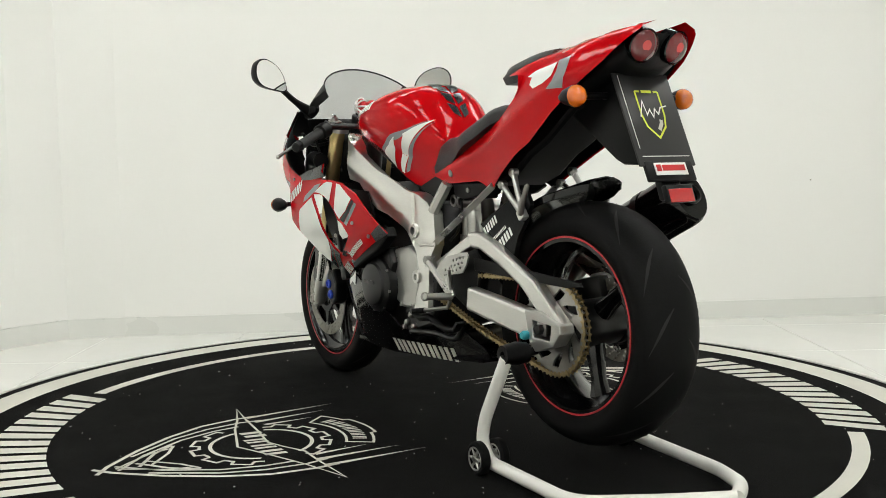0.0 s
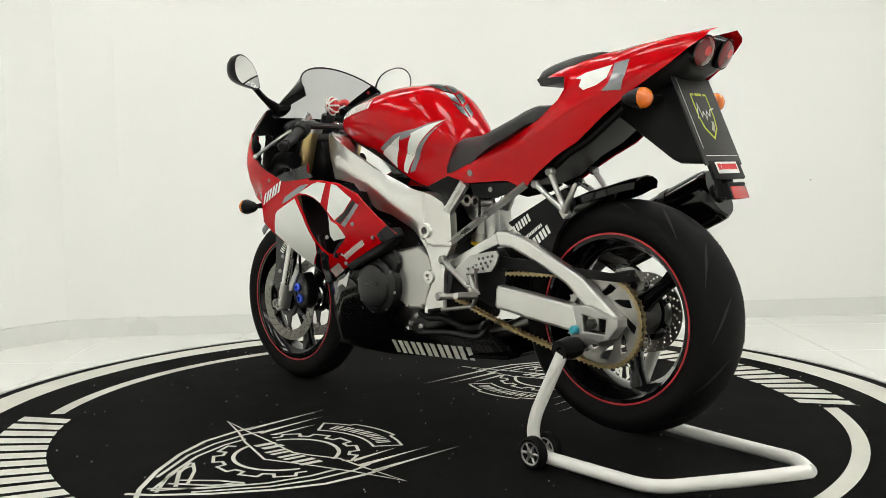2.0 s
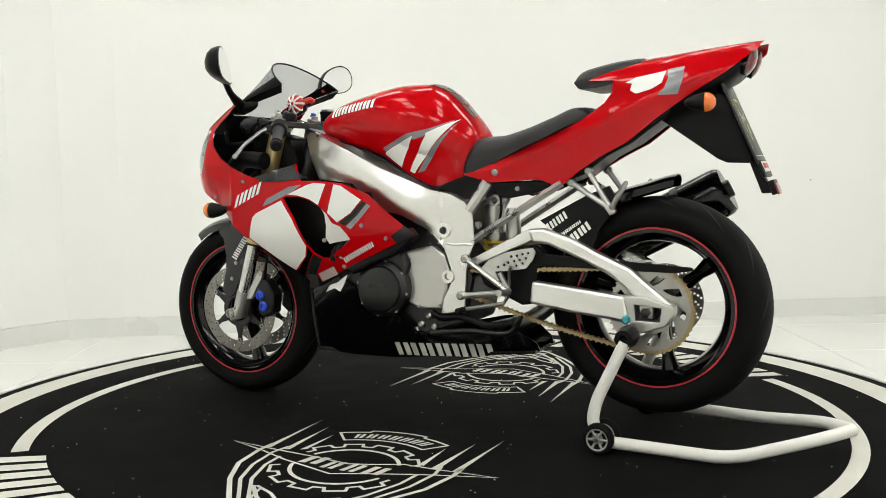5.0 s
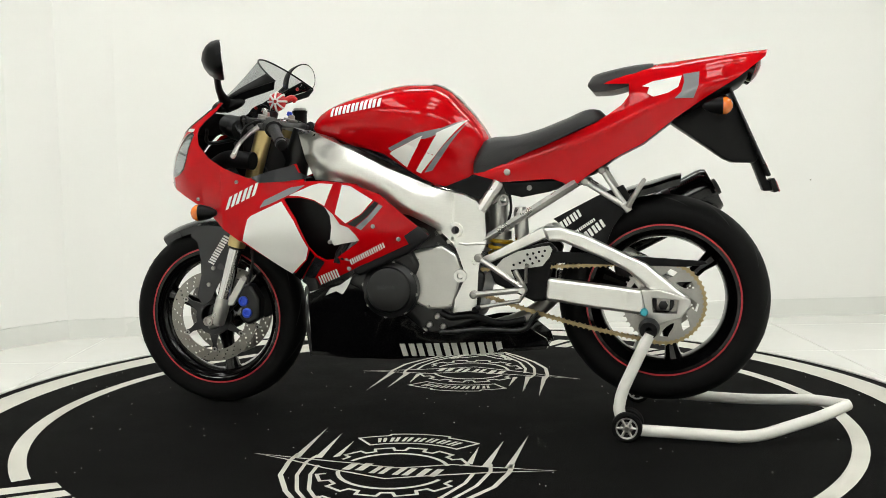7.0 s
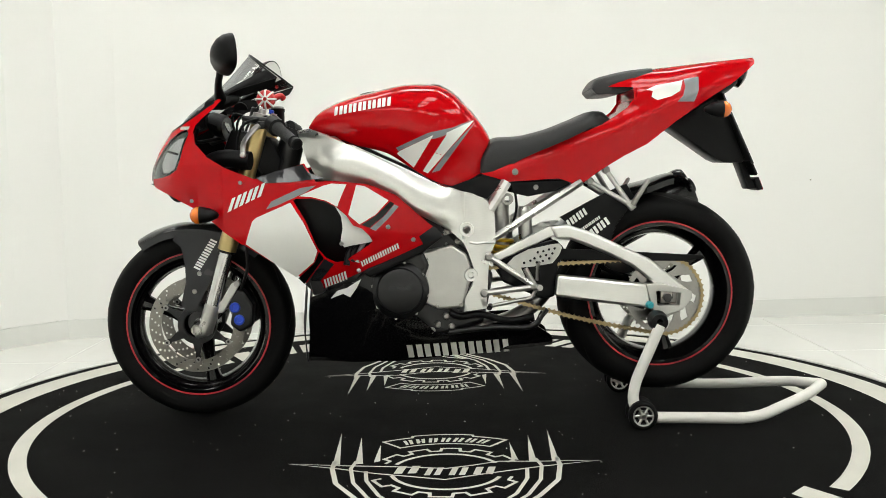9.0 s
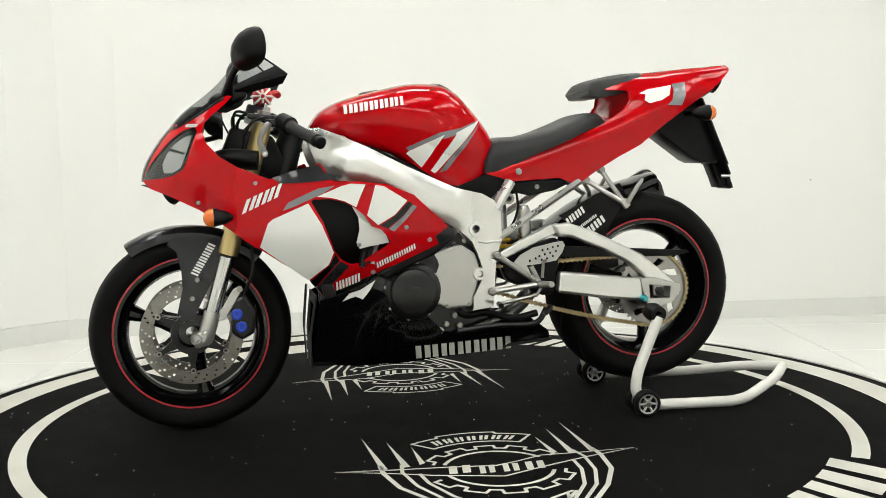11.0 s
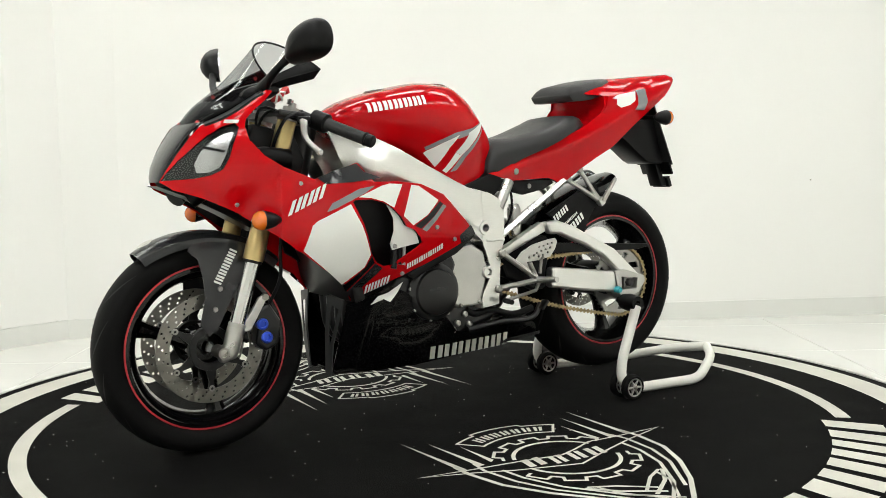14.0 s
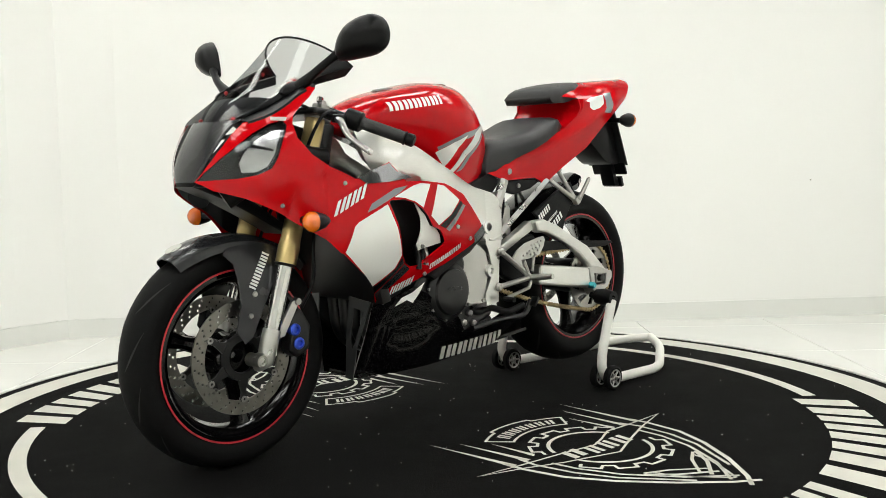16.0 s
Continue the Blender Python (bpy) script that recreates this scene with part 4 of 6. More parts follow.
NOSE = (((0.8785, 0.7440), (0.8715, 0.0425, 0.7440)), ((0.8768, 0.760), (0.867, 0.0545, 0.757)), ((0.8725, 0.778), (0.857, 0.068, 0.782)), ((0.8635, 0.7995), (0.839, 0.077, 0.815)),
        ((0.8485, 0.826), (0.811, 0.085, 0.857)), ((0.8265, 0.859), (0.783, 0.097, 0.889)), ((0.8055, 0.886), (0.771, 0.108, 0.896)), ((0.797, 0.8955), (0.764, 0.108, 0.901)))
rows = []
for k in range(29):
    f = k / 28 * (len(NOSE) - 1)
    i = min(int(f), len(NOSE) - 2)
    cen, edge = Vector(NOSE[i][0]).lerp(Vector(NOSE[i + 1][0]), f - i), Vector(NOSE[i][1]).lerp(Vector(NOSE[i + 1][1]), f - i)
    row = []
    for a in np.linspace(-math.pi / 2, math.pi / 2, 25):
        c = abs(math.cos(a)) ** 0.9
        row.append(Vector((edge.x + (cen.x - edge.x) * c, math.copysign(edge.y * abs(math.sin(a)), a), edge.z + (cen.y - edge.z) * c)))
    rows.append(row)
bm = loft(rows, None, False, False)
bmesh.ops.recalc_face_normals(bm, faces=bm.faces[:])
part("nose_mask", bm, DARKGREY, cowl, "dark grey nose mask", angle=60)
for s in (1, -1):
    hl = part("headlight", panel(LAMP, fair_y, 0.0, 0.012, (), -0.007, None, s), GLOSSBLACK, bike, "dark almond-shaped headlight")
    part("reflector_bowl", panel([(0.808, 0.768), (0.784, 0.768), (0.762, 0.782), (0.750, 0.808), (0.739, 0.840), (0.728, 0.870), (0.748, 0.866), (0.776, 0.848), (0.800, 0.818), (0.812, 0.790)], fair_y, 0, 0.02, (), -0.0035, None, s), REFLECTORBOWL, hl, "silver headlight reflector")
    part("lamp_divider", panel([(0.752, 0.818), (0.749, 0.824), (0.790, 0.836), (0.796, 0.829)], fair_y, 0, 0.02, (), -0.003, None, s), GLOSSBLACK, hl)
    lens = part("lens", panel(LAMP, fair_y, 0.0, 0.010, (), 0.0012, None, s), CLEARLENS, hl, "clear headlight lens")
    lens.visible_shadow = False
    part("cowl_lettering", lettering(3, (0.603, 0.652), (0.500, 0.700), 0.030, fair_y, 1.0, 0.14, None, s, 0.003), DECALWHITE, cowl)
    part("cowl_stripe", panel([(0.492, 0.659), (0.476, 0.682), (0.393, 0.719), (0.346, 0.726), (0.377, 0.706), (0.462, 0.669)], fair_y, 0, 0.012, (), 0.0016, None, s), GREY, cowl, "grey stripe")
    part("cowl_corner", panel([(0.518, 0.750), (0.461, 0.769), (0.387, 0.787), (0.371, 0.764), (0.323, 0.747), (0.413, 0.737), (0.494, 0.734)], fair_y, 0, 0.010, (), 0.003, None, s), DARKGREY, cowl, "dark grey corner panel")
    for x, z in ((0.564, 0.737), (0.718, 0.685)):
        part("cowl_bolt", lathe([(0, 0.0), (0.001, 0.002), (0.003, 0.003), (0.002, 0.0055), (-0.002, 0.006)], (x, s * (fair_y(x, z) + 0.001), z), (0.2, s, 0), 14), STEEL, cowl)
    part("cowl_badge", panel([(0.746, 0.893), (0.716, 0.892), (0.711, 0.901), (0.742, 0.902)], fair_y, 0, 0.01, (), 0.003, None, s), DECALSILVER, cowl)

# ---- side fairings ----
SIDE = [(0.365, 0.737), (0.444, 0.701), (0.528, 0.612), (0.566, 0.560), (0.491, 0.507), (0.402, 0.451), (0.387, 0.421), (0.374, 0.401), (0.222, 0.469), (0.064, 0.539), (-0.016, 0.576), (0.055, 0.638), (0.119, 0.696), (0.200, 0.728), (0.281, 0.737)]
HOLE = [(0.416, 0.688), (0.380, 0.625), (0.348, 0.540), (0.326, 0.512), (0.299, 0.498), (0.273, 0.501), (0.200, 0.549), (0.187, 0.561), (0.197, 0.578), (0.216, 0.599), (0.243, 0.609), (0.261, 0.637), (0.287, 0.661), (0.319, 0.679), (0.360, 0.689)]
GRAPHICS = (([(0.421, 0.678), (0.520, 0.636), (0.533, 0.625), (0.556, 0.559), (0.419, 0.454), (0.363, 0.501), (0.350, 0.536), (0.385, 0.618)], "white panel"),
            ([(0.397, 0.696), (0.326, 0.725), (0.301, 0.731), (0.259, 0.728), (0.273, 0.698), (0.287, 0.664), (0.319, 0.682), (0.359, 0.693)], "white panel"),
            ([(0.231, 0.726), (0.206, 0.722), (0.139, 0.680), (0.176, 0.640), (0.224, 0.612), (0.256, 0.640), (0.245, 0.677)], "white panel"),
            ([(0.134, 0.677), (0.123, 0.670), (0.155, 0.634), (0.196, 0.602), (0.219, 0.610), (0.175, 0.638)], "black stripe"),
            ([(0.122, 0.668), (0.110, 0.662), (0.142, 0.626), (0.178, 0.592), (0.194, 0.600), (0.154, 0.633)], "grey stripe"),
            ([(0.345, 0.533), (0.333, 0.512), (0.398, 0.431), (0.414, 0.450), (0.360, 0.500)], "black stripe"),
            ([(0.331, 0.510), (0.304, 0.494), (0.377, 0.409), (0.396, 0.429)], "dark grey stripe"))
STRIPE_PAINT = {"white panel": WHITE, "black stripe": GLOSSBLACK, "grey stripe": GREY, "dark grey stripe": DARKGREY}
for s in (1, -1):
    side = part("side_fairing", panel(SIDE, fair_y, 0.004, 0.016, [HOLE], 0.0005, None, s), RED, bike, "red side fairing with white panel and intake opening", angle=45)
    for shape, look_of in GRAPHICS:
        part("fairing_graphic", panel(shape, fair_y, 0, 0.014, (), 0.0025, None, s), STRIPE_PAINT[look_of], side, look_of)
    part("fairing_lettering", lettering(8, (0.222, 0.485), (0.109, 0.540), 0.016, fair_y, 0.2, 0.16, None, s, 0.003), DECALWHITE, side)
    part("fairing_lettering", lettering(4, (0.336, 0.418), (0.266, 0.446), 0.026, fair_y, 0.25, 0.16, None, s, 0.003), DECALWHITE, side)
    for px in [(0.142, 0.603), (0.070, 0.564), (0.233, 0.473), (0.278, 0.556)]:
        part("fairing_bolt", lathe([(0, 0.0), (0.001, 0.002), (0.003, 0.0035), (0.002, 0.006), (-0.002, 0.0068)], (px[0], s * (fair_y(*px) + 0.003), px[1]), (0, s, 0), 14), STEEL, side)
    part("fairing_end", panel([(-0.017, 0.574), (0.009, 0.603), (0.053, 0.573), (0.040, 0.547)], fair_y, 0, 0.014, (), 0.0025, None, s), DARKGREY, side, "dark end cap")
    # inner intake flap: white spoon-shaped panel with a bolt
    part("intake_flap", panel([(0.302, 0.676), (0.278, 0.634), (0.275, 0.599), (0.283, 0.560), (0.273, 0.543), (0.247, 0.549), (0.188, 0.559), (0.200, 0.585), (0.216, 0.602), (0.243, 0.612), (0.262, 0.640), (0.288, 0.664)], lambda x, z: fair_y(x, z) - 0.016, 0.004, 0.012, (), 0.0, None, s), WHITE, side, "white inner intake flap")
    for hx, hz, hr in ((0.268, 0.520, 0.010), (0.250, 0.530, 0.008), (0.236, 0.528, 0.007)):
        part("intake_hose", tube([(hx, s * 0.205, hz - 0.030), (hx - 0.006, s * 0.200, hz), (hx - 0.02, s * 0.175, hz + 0.03)], hr, 10), STEEL if hr < 0.0075 else BLACKPLASTIC, side)
    part("intake_duct", panel([(0.470, 0.690), (0.420, 0.715), (0.140, 0.700), (0.100, 0.570), (0.200, 0.490), (0.350, 0.460), (0.440, 0.520)], lambda x, z: fair_y(x, z) - 0.060, 0.008, 0.03, (), 0.0, None, s), BLACKPLASTIC, side, "black intake interior")
    # belly pan
    BELLY = [(0.385, 0.387), (0.402, 0.187), (0.268, 0.179), (0.132, 0.182), (-0.125, 0.203), (-0.356, 0.227), (-0.347, 0.251), (-0.271, 0.304), (-0.177, 0.297), (-0.040, 0.265), (0.011, 0.275), (0.061, 0.324), (0.145, 0.363), (0.212, 0.415), (0.262, 0.437)]
    belly = part("belly_pan", panel(BELLY, belly_y, 0.005, 0.02, (), 0.0, None, s), GLOSSBLACK, bike, "gloss black belly pan")
    part("belly_lettering", lettering(6, (0.092, 0.193), (-0.226, 0.202), 0.042, belly_y, 0.12 * -1, 0.14, None, s), DECALSILVER, belly)
    part("belly_graphic", panel([(0.321, 0.386), (0.301, 0.410), (0.269, 0.420), (0.226, 0.448), (0.243, 0.416), (0.262, 0.391), (0.283, 0.401)], belly_y, 0, 0.012, (), 0.0025, None, s), DECALWHITE, belly)
    vent = flat_face([(0.142, 0.404), (0.066, 0.416), (0.062, 0.300), (0.050, 0.185), (0.074, 0.178), (0.098, 0.270)], [[(0.122, 0.376), (0.084, 0.386), (0.078, 0.300), (0.084, 0.268)]], to=lambda a, b: (0.392 + 0.022 * (0.13 - a) / 0.13 + 0.010 * math.sin((b - 0.165) / 0.25 * math.pi), s * a, b))
    bmesh.ops.recalc_face_normals(vent, faces=vent.faces[:])
    part("belly_vent", thicken(vent, 0.004), VENTGREY, belly, "grey front vent panel")
part("belly_floor", plate([(0.40, 0.185), (0.13, 0.178), (-0.35, 0.222), (-0.35, 0.232), (0.13, 0.19), (0.40, 0.197)], -0.09, 0.09), GLOSSBLACK, bike, angle=18)

# ---- windscreen ----
def screen_pt(u, a):
    C = smooth_at([(0.800, 0.0, 0.892), (0.753, 0.0, 0.944), (0.666, 0.0, 1.014), (0.567, 0.0, 1.124)], u)
    E = smooth_at([(0.770, 0.070, 0.890), (0.695, 0.135, 0.935), (0.600, 0.160, 0.998), (0.462, 0.168, 1.040)], u)
    s, c = math.sin(a), math.cos(a)
    return Vector((E[0] + (C[0] - E[0]) * c ** 1.2, E[1] * s, E[2] + (C[2] - E[2]) * c ** 1.2))


def smooth_at(pts, u):
    line = smooth_line(pts, 8)
    f = u * (len(line) - 1)
    i = min(int(f), len(line) - 2)
    return line[i].lerp(line[i + 1], f - i)


def screen_grid(u0, u1, a0, a1, nu, na, out=0.0):
    rows = []
    for i in range(nu + 1):
        u = u0 + (u1 - u0) * i / nu
        row = []
        for k in range(na + 1):
            a = a0 + (a1 - a0) * k / na
            p = screen_pt(u, abs(a))
            row.append(Vector((p.x, math.copysign(p.y, a), p.z)) + Vector((0.6, 0.4 * math.sin(a), 0.7)) * out)
        rows.append(row)
    return loft(rows, None, False, False)


q = math.pi / 2
bm = screen_grid(0, 1, -q, q, 20, 28)
screen = part("windscreen", bm, SCREEN, bike, "smoked transparent windscreen")
screen.visible_shadow = False
part("screen_edge", tube([screen_pt(1.0, abs(a)) * 1 if a >= 0 else Vector((screen_pt(1.0, -a).x, -screen_pt(1.0, -a).y, screen_pt(1.0, -a).z)) for a in np.linspace(-q, q, 40)], 0.0028, 8), BLACKPLASTIC, screen, "black rubber edge")
for s in (1, -1):
    bm = screen_grid(0.0, 0.55, s * 1.16, s * q, 12, 6, 0.002)
    part("screen_border", thicken(bm, 0.004), BLACKPLASTIC, screen, "black screen border")
    bm = screen_grid(0.55, 1.0, s * 1.20, s * q, 12, 6, 0.002)
    part("screen_border", thicken(bm, 0.004), BLACKPLASTIC, screen)
    rows = []
    for k in range(13):
        e = screen_pt(0.50 + 0.5 * k / 12, q)
        rows.append([Vector((e.x, s * e.y, e.z)) + Vector((0.004 * j, s * (0.002 - 0.006 * j), -0.008 * j * min(1.0, k / 4))) for j in range(4)])
    part("screen_flap", thicken(loft(rows, None, False, False), 0.003), BLACKPLASTIC, screen, "black lower edge of the screen")
    for p in ((0.514, 0.157, 1.041), (0.655, 0.132, 0.981), (0.774, 0.072, 0.900)):
        part("screen_screw", lathe([(0, 0.0), (0.004, 0.0), (0.005, 0.004), (0.0, 0.006)], (p[0], s * p[1], p[2]), (0.3, s, 0.5), 12), DECALRED, screen, "red screen screw")
for s in (1, -1):
    rows = []
    for k in range(13):
        u = 0.55 * k / 12
        e = screen_pt(u, q)
        x = lerp(u, [0, 0.1, 0.2, 0.3, 0.55], [0.780, 0.755, 0.730, 0.700, 0.640])
        z = lerp(x, [0.618, 0.660, 0.695, 0.735, 0.775, 0.785], [0.984, 0.962, 0.938, 0.913, 0.893, 0.889])
        o = Vector((x, fair_y(x, z - 0.003) + 0.001, z))
        rows.append([Vector((v.x, s * v.y, v.z)) for v in (Vector((e.x, e.y - 0.004, e.z + 0.001)), e.lerp(o, 0.5) + Vector((0, 0.002, 0.004)), o, o + Vector((0, 0.002, -0.006)))])
    part("screen_surround", loft(rows, None, False, False), BLACKPLASTIC, screen, "black screen surround")
# added black sheet imitates the dark interior seen through the lower screen
bm = screen_grid(0.0, 0.42, -1.25, 1.25, 10, 20, -0.004)
part("screen_dark_backing", bm, BLACKPLASTIC, screen, "black sheet standing in for the dark interior behind the screen")

# ---- mirrors ----
for s in (1, -1):
    base, elbow, head = Vector((0.630, s * 0.158, 0.980)), Vector((0.624, s * 0.212, 1.012)), Vector((0.584, s * 0.302, 1.068))
    back = Vector((-0.91, -0.40 * s, 0.015)).normalized()
    wide = Vector((-0.40, 0.915 * s, 0.0)).normalized()
    tall = Vector((0.07, 0, 0.997))
    OUT = [(-0.062, -0.030), (-0.060, -0.008), (-0.046, 0.030), (-0.020, 0.060), (0.022, 0.080), (0.055, 0.080), (0.078, 0.062), (0.086, 0.030), (0.078, -0.002), (0.050, -0.024), (0.0, -0.034), (-0.045, -0.038)]
    OUT = [tuple(v) for v in smooth_line([(*q, 0) for q in OUT + OUT[:1]], 3)[:-1]]
    C = head + wide * 0.028 + Vector((0, 0, 0.022))
    ring = lambda k, depth: [C + wide * (q[0] - 0.012) * k + tall * (q[1] - 0.020) * k * 0.90 - back * depth for q in OUT]
    mir = part("mirror", loft([ring(0.06, 0.046), ring(0.40, 0.041), ring(0.72, 0.029), ring(0.92, 0.013), ring(1.0, -0.004), ring(1.0, -0.012)]), BLACKPLASTIC, bike, "black mirror with rounded shell", angle=50)
    part("mirror_glass", loft([ring(0.93, -0.0115), ring(0.93, -0.0135)]), MIRROR, mir, "mirror glass")
    bm = tube(smooth_line([base + Vector((0.0, -s * 0.02, -0.01)), base, elbow, Vector((0.612, s * 0.250, 1.038)), Vector((0.600, s * 0.276, 1.056))], 5), [0.022, 0.019, 0.011, 0.010, 0.013], 12)
    part("stalk", bm, BLACKPLASTIC, mir, "black mirror stalk")
    part("stalk_foot", loft([[Vector((0.628 + 0.055 * k * math.cos(b), s * (0.152 + 0.012 * i), 0.975 + 0.022 * k * math.sin(b) - 0.010 * k * math.cos(b))) for b in np.linspace(0, 2 * math.pi, 18, endpoint=False)] for i, k in ((-1, 1.0), (0, 0.95), (1, 0.55))]), BLACKPLASTIC, mir)

# ---- frame ----
def frame_y(x, z):
    y = lerp(x, [-0.18, -0.09, 0.02, 0.12, 0.22, 0.30, 0.34, 0.38, 0.44], [0.142, 0.152, 0.170, 0.182, 0.183, 0.174, 0.156, 0.128, 0.100])
    mid = lerp(x, [-0.08, 0.02, 0.12, 0.22, 0.30, 0.38], [0.640, 0.668, 0.715, 0.772, 0.805, 0.835])
    half = lerp(x, [-0.08, 0.02, 0.12, 0.22, 0.30, 0.38], [0.060, 0.052, 0.060, 0.055, 0.066, 0.075])
    d = max(-1.2, min(1.2, (z - mid) / half))
    if x > -0.08:
        y -= min(1.0, (x + 0.08) / 0.06) * (0.011 * d * d if d > 0 else 0.010 * d * d)
        y -= 0.012 * math.exp(-((x - 0.31) / 0.045) ** 2 - ((z - 0.835) / 0.030) ** 2)
    else:
        y -= 0.006 * ((x + 0.125) / 0.045) ** 2
    return y


def circle(c, r, n=20):
    return [(c[0] + r * math.cos(2 * math.pi * k / n), c[1] + r * math.sin(2 * math.pi * k / n)) for k in range(n)]


FRAME = [(0.417, 0.889), (0.375, 0.893), (0.326, 0.873), (0.219, 0.825), (0.120, 0.775), (-0.030, 0.710), (-0.110, 0.692), (-0.150, 0.671), (-0.173, 0.637), (-0.177, 0.546), (-0.160, 0.512), (-0.153, 0.462), (-0.146, 0.346), (-0.078, 0.338), (-0.082, 0.378), (-0.107, 0.428), (-0.110, 0.466), (-0.094, 0.513), (-0.078, 0.547), (-0.041, 0.582), (0.006, 0.608), (0.047, 0.630), (0.106, 0.645), (0.155, 0.676), (0.208, 0.727), (0.288, 0.736), (0.354, 0.740), (0.386, 0.797)]
for s in (1, -1):
    beam = part("frame_beam", panel(FRAME, frame_y, 0.045, 0.013, [circle((-0.088, 0.586), 0.013), circle((-0.100, 0.449), 0.008)], 0.0, None, s, 0.005), ALU, bike, "brushed silver aluminium twin-spar frame beam", angle=18)
    part("pivot_boss", lathe([(-0.01, 0.010), (0.006, 0.010), (0.006, 0.019), (-0.01, 0.021)], (-0.100, s * 0.152, 0.449), (0, s, 0), 20, closed=True), ALU, beam)
    part("engine_mount", lathe([(-0.01, 0.012), (0.005, 0.012), (0.005, 0.021), (-0.01, 0.023)], (-0.088, s * 0.154, 0.586), (0, s, 0), 20, closed=True), ALU, beam)
    part("weld_bead", tube([(x, s * (frame_y(x, z) + 0.001), z) for x, z in [(-0.097, 0.547), (-0.120, 0.543), (-0.146, 0.546), (-0.174, 0.544)]], 0.0035, 8), ALU, beam)
    for i, (a, b, w) in enumerate((((-0.212, 0.726), (-0.158, 0.643), 0.017), ((-0.440, 0.723), (-0.167, 0.554), 0.011))):
        bm = tube([(a[0], s * 0.112, a[1]), (b[0], s * 0.128, b[1])], w, 4 if i else 8)
        bevel_sharp(bm, 0.003)
        part("subframe_rail", bm, ALUPAINT, bike, "silver subframe rail")
part("steering_head", lathe([(-0.09, 0.0), (-0.09, 0.045), (0.07, 0.036), (0.07, 0.0)], (0.455, 0, 0.83), (-0.29, 0, 0.95), 24), SATINBLACK, bike)
part("steering_shroud", plate([(0.62, 0.90), (0.66, 0.80), (0.60, 0.70), (0.50, 0.70), (0.47, 0.80), (0.50, 0.87)], -0.075, 0.075, (), 0.01), BLACKPLASTIC, bike, "black wiring shroud behind the fork")
part("air_box", plate([(0.358, 0.882), (0.223, 0.841), (0.088, 0.778), (0.012, 0.729), (-0.048, 0.715), (-0.154, 0.754), (-0.205, 0.726), (-0.153, 0.675), (-0.031, 0.715), (0.122, 0.785), (0.257, 0.847)], -0.105, 0.105, (), 0.006), BLACKPLASTIC, bike, "black plastic air box cover", angle=18)
for s in (1, -1):
    sp = part("side_panel", plate([(-0.219, 0.726), (-0.390, 0.730), (-0.407, 0.716), (-0.364, 0.696), (-0.279, 0.680), (-0.232, 0.691)], s * 0.085, s * 0.100, (), 0.003), BLACKPLASTIC, bike, "black panel below the seat", angle=18)
    part("seat_lock", lathe([(0, 0.0), (0.004, 0.0), (0.004, 0.007), (0, 0.008)], (-0.302, s * 0.100, 0.708), (0, s, 0), 16), STEEL, sp)

# ---- engine ----
part("engine_block", plate([(0.30, 0.66), (0.34, 0.42), (0.30, 0.27), (0.05, 0.24), (-0.14, 0.30), (-0.17, 0.45), (-0.06, 0.56), (0.02, 0.66)], -0.125, 0.125, (), 0.015), SATINBLACK, bike, "black engine block", angle=18)
for k in range(7):
    z = 0.50 + 0.020 * k
    part("cooling_fin", box((0.20 - 0.004 * k, 0, z), (0.17, 0.275, 0.006), (0, -14, 0), 0.002), SATINBLACK, bike)
part("sprocket_cover", plate([(0.049, 0.521), (-0.044, 0.540), (-0.088, 0.512), (-0.104, 0.460), (-0.097, 0.426), (-0.076, 0.349), (0.001, 0.345), (0.047, 0.367), (0.059, 0.429), (0.038, 0.480)], 0.118, 0.146, (), 0.008), ALUPAINT, bike, "silver crankcase cover", angle=18)
crank = part("crankcase", plate([(0.278, 0.399), (0.226, 0.465), (0.125, 0.514), (0.049, 0.530), (0.024, 0.482), (0.045, 0.432), (0.040, 0.356), (0.094, 0.321), (0.196, 0.322), (0.254, 0.359)], 0.110, 0.165, (), 0.012), SATINBLACK, bike, "black crankcase", angle=18)
gc = (0.113, 0.165, 0.408)
part("generator_cover", lathe([(-0.03, 0.088), (0.010, 0.086), (0.016, 0.080), (0.020, 0.070), (0.028, 0.066), (0.033, 0.050), (0.034, 0.0)], gc, (0, 1, 0), 48), SATINBLACK, crank, "round black generator cover")
part("cover_lettering", box((0.113, 0.2005, 0.418), (0.062, 0.002, 0.010), (0, 0, 0), 0.0), DARKGREY, crank)
for k in range(8):
    a = radians(45 * k + 10)
    part("cover_bolt", lathe([(0, 0.0), (0.006, 0.0), (0.006, 0.005), (0, 0.0055)], (gc[0] + 0.083 * math.cos(a), 0.172, gc[2] + 0.083 * math.sin(a)), (0, 1, 0), 8), STEEL, crank)
for k, p in enumerate([(0.038, 0.481), (0.051, 0.421), (0.040, 0.375), (0.001, 0.355), (-0.067, 0.359), (0.142, 0.508), (0.202, 0.475), (0.254, 0.430)]):
    part("case_bolt", lathe([(0, 0.0), (0.007, 0.0), (0.007, 0.005), (0, 0.0055)], (p[0], 0.146 if k < 5 else 0.165, p[1]), (0, 1, 0), 8), STEEL, crank)
part("ram_cover", plate([(0.225, 0.468), (0.124, 0.520), (0.006, 0.598), (-0.019, 0.568), (0.049, 0.518), (0.124, 0.486), (0.200, 0.450)], 0.165, 0.205, (), 0.008), BLACKPLASTIC, bike, "black cover beside the fairing", angle=18)
part("radiator", box((0.395, 0, 0.56), (0.035, 0.34, 0.33), (0, 14, 0), 0.006), SATINBLACK, bike, "black radiator")
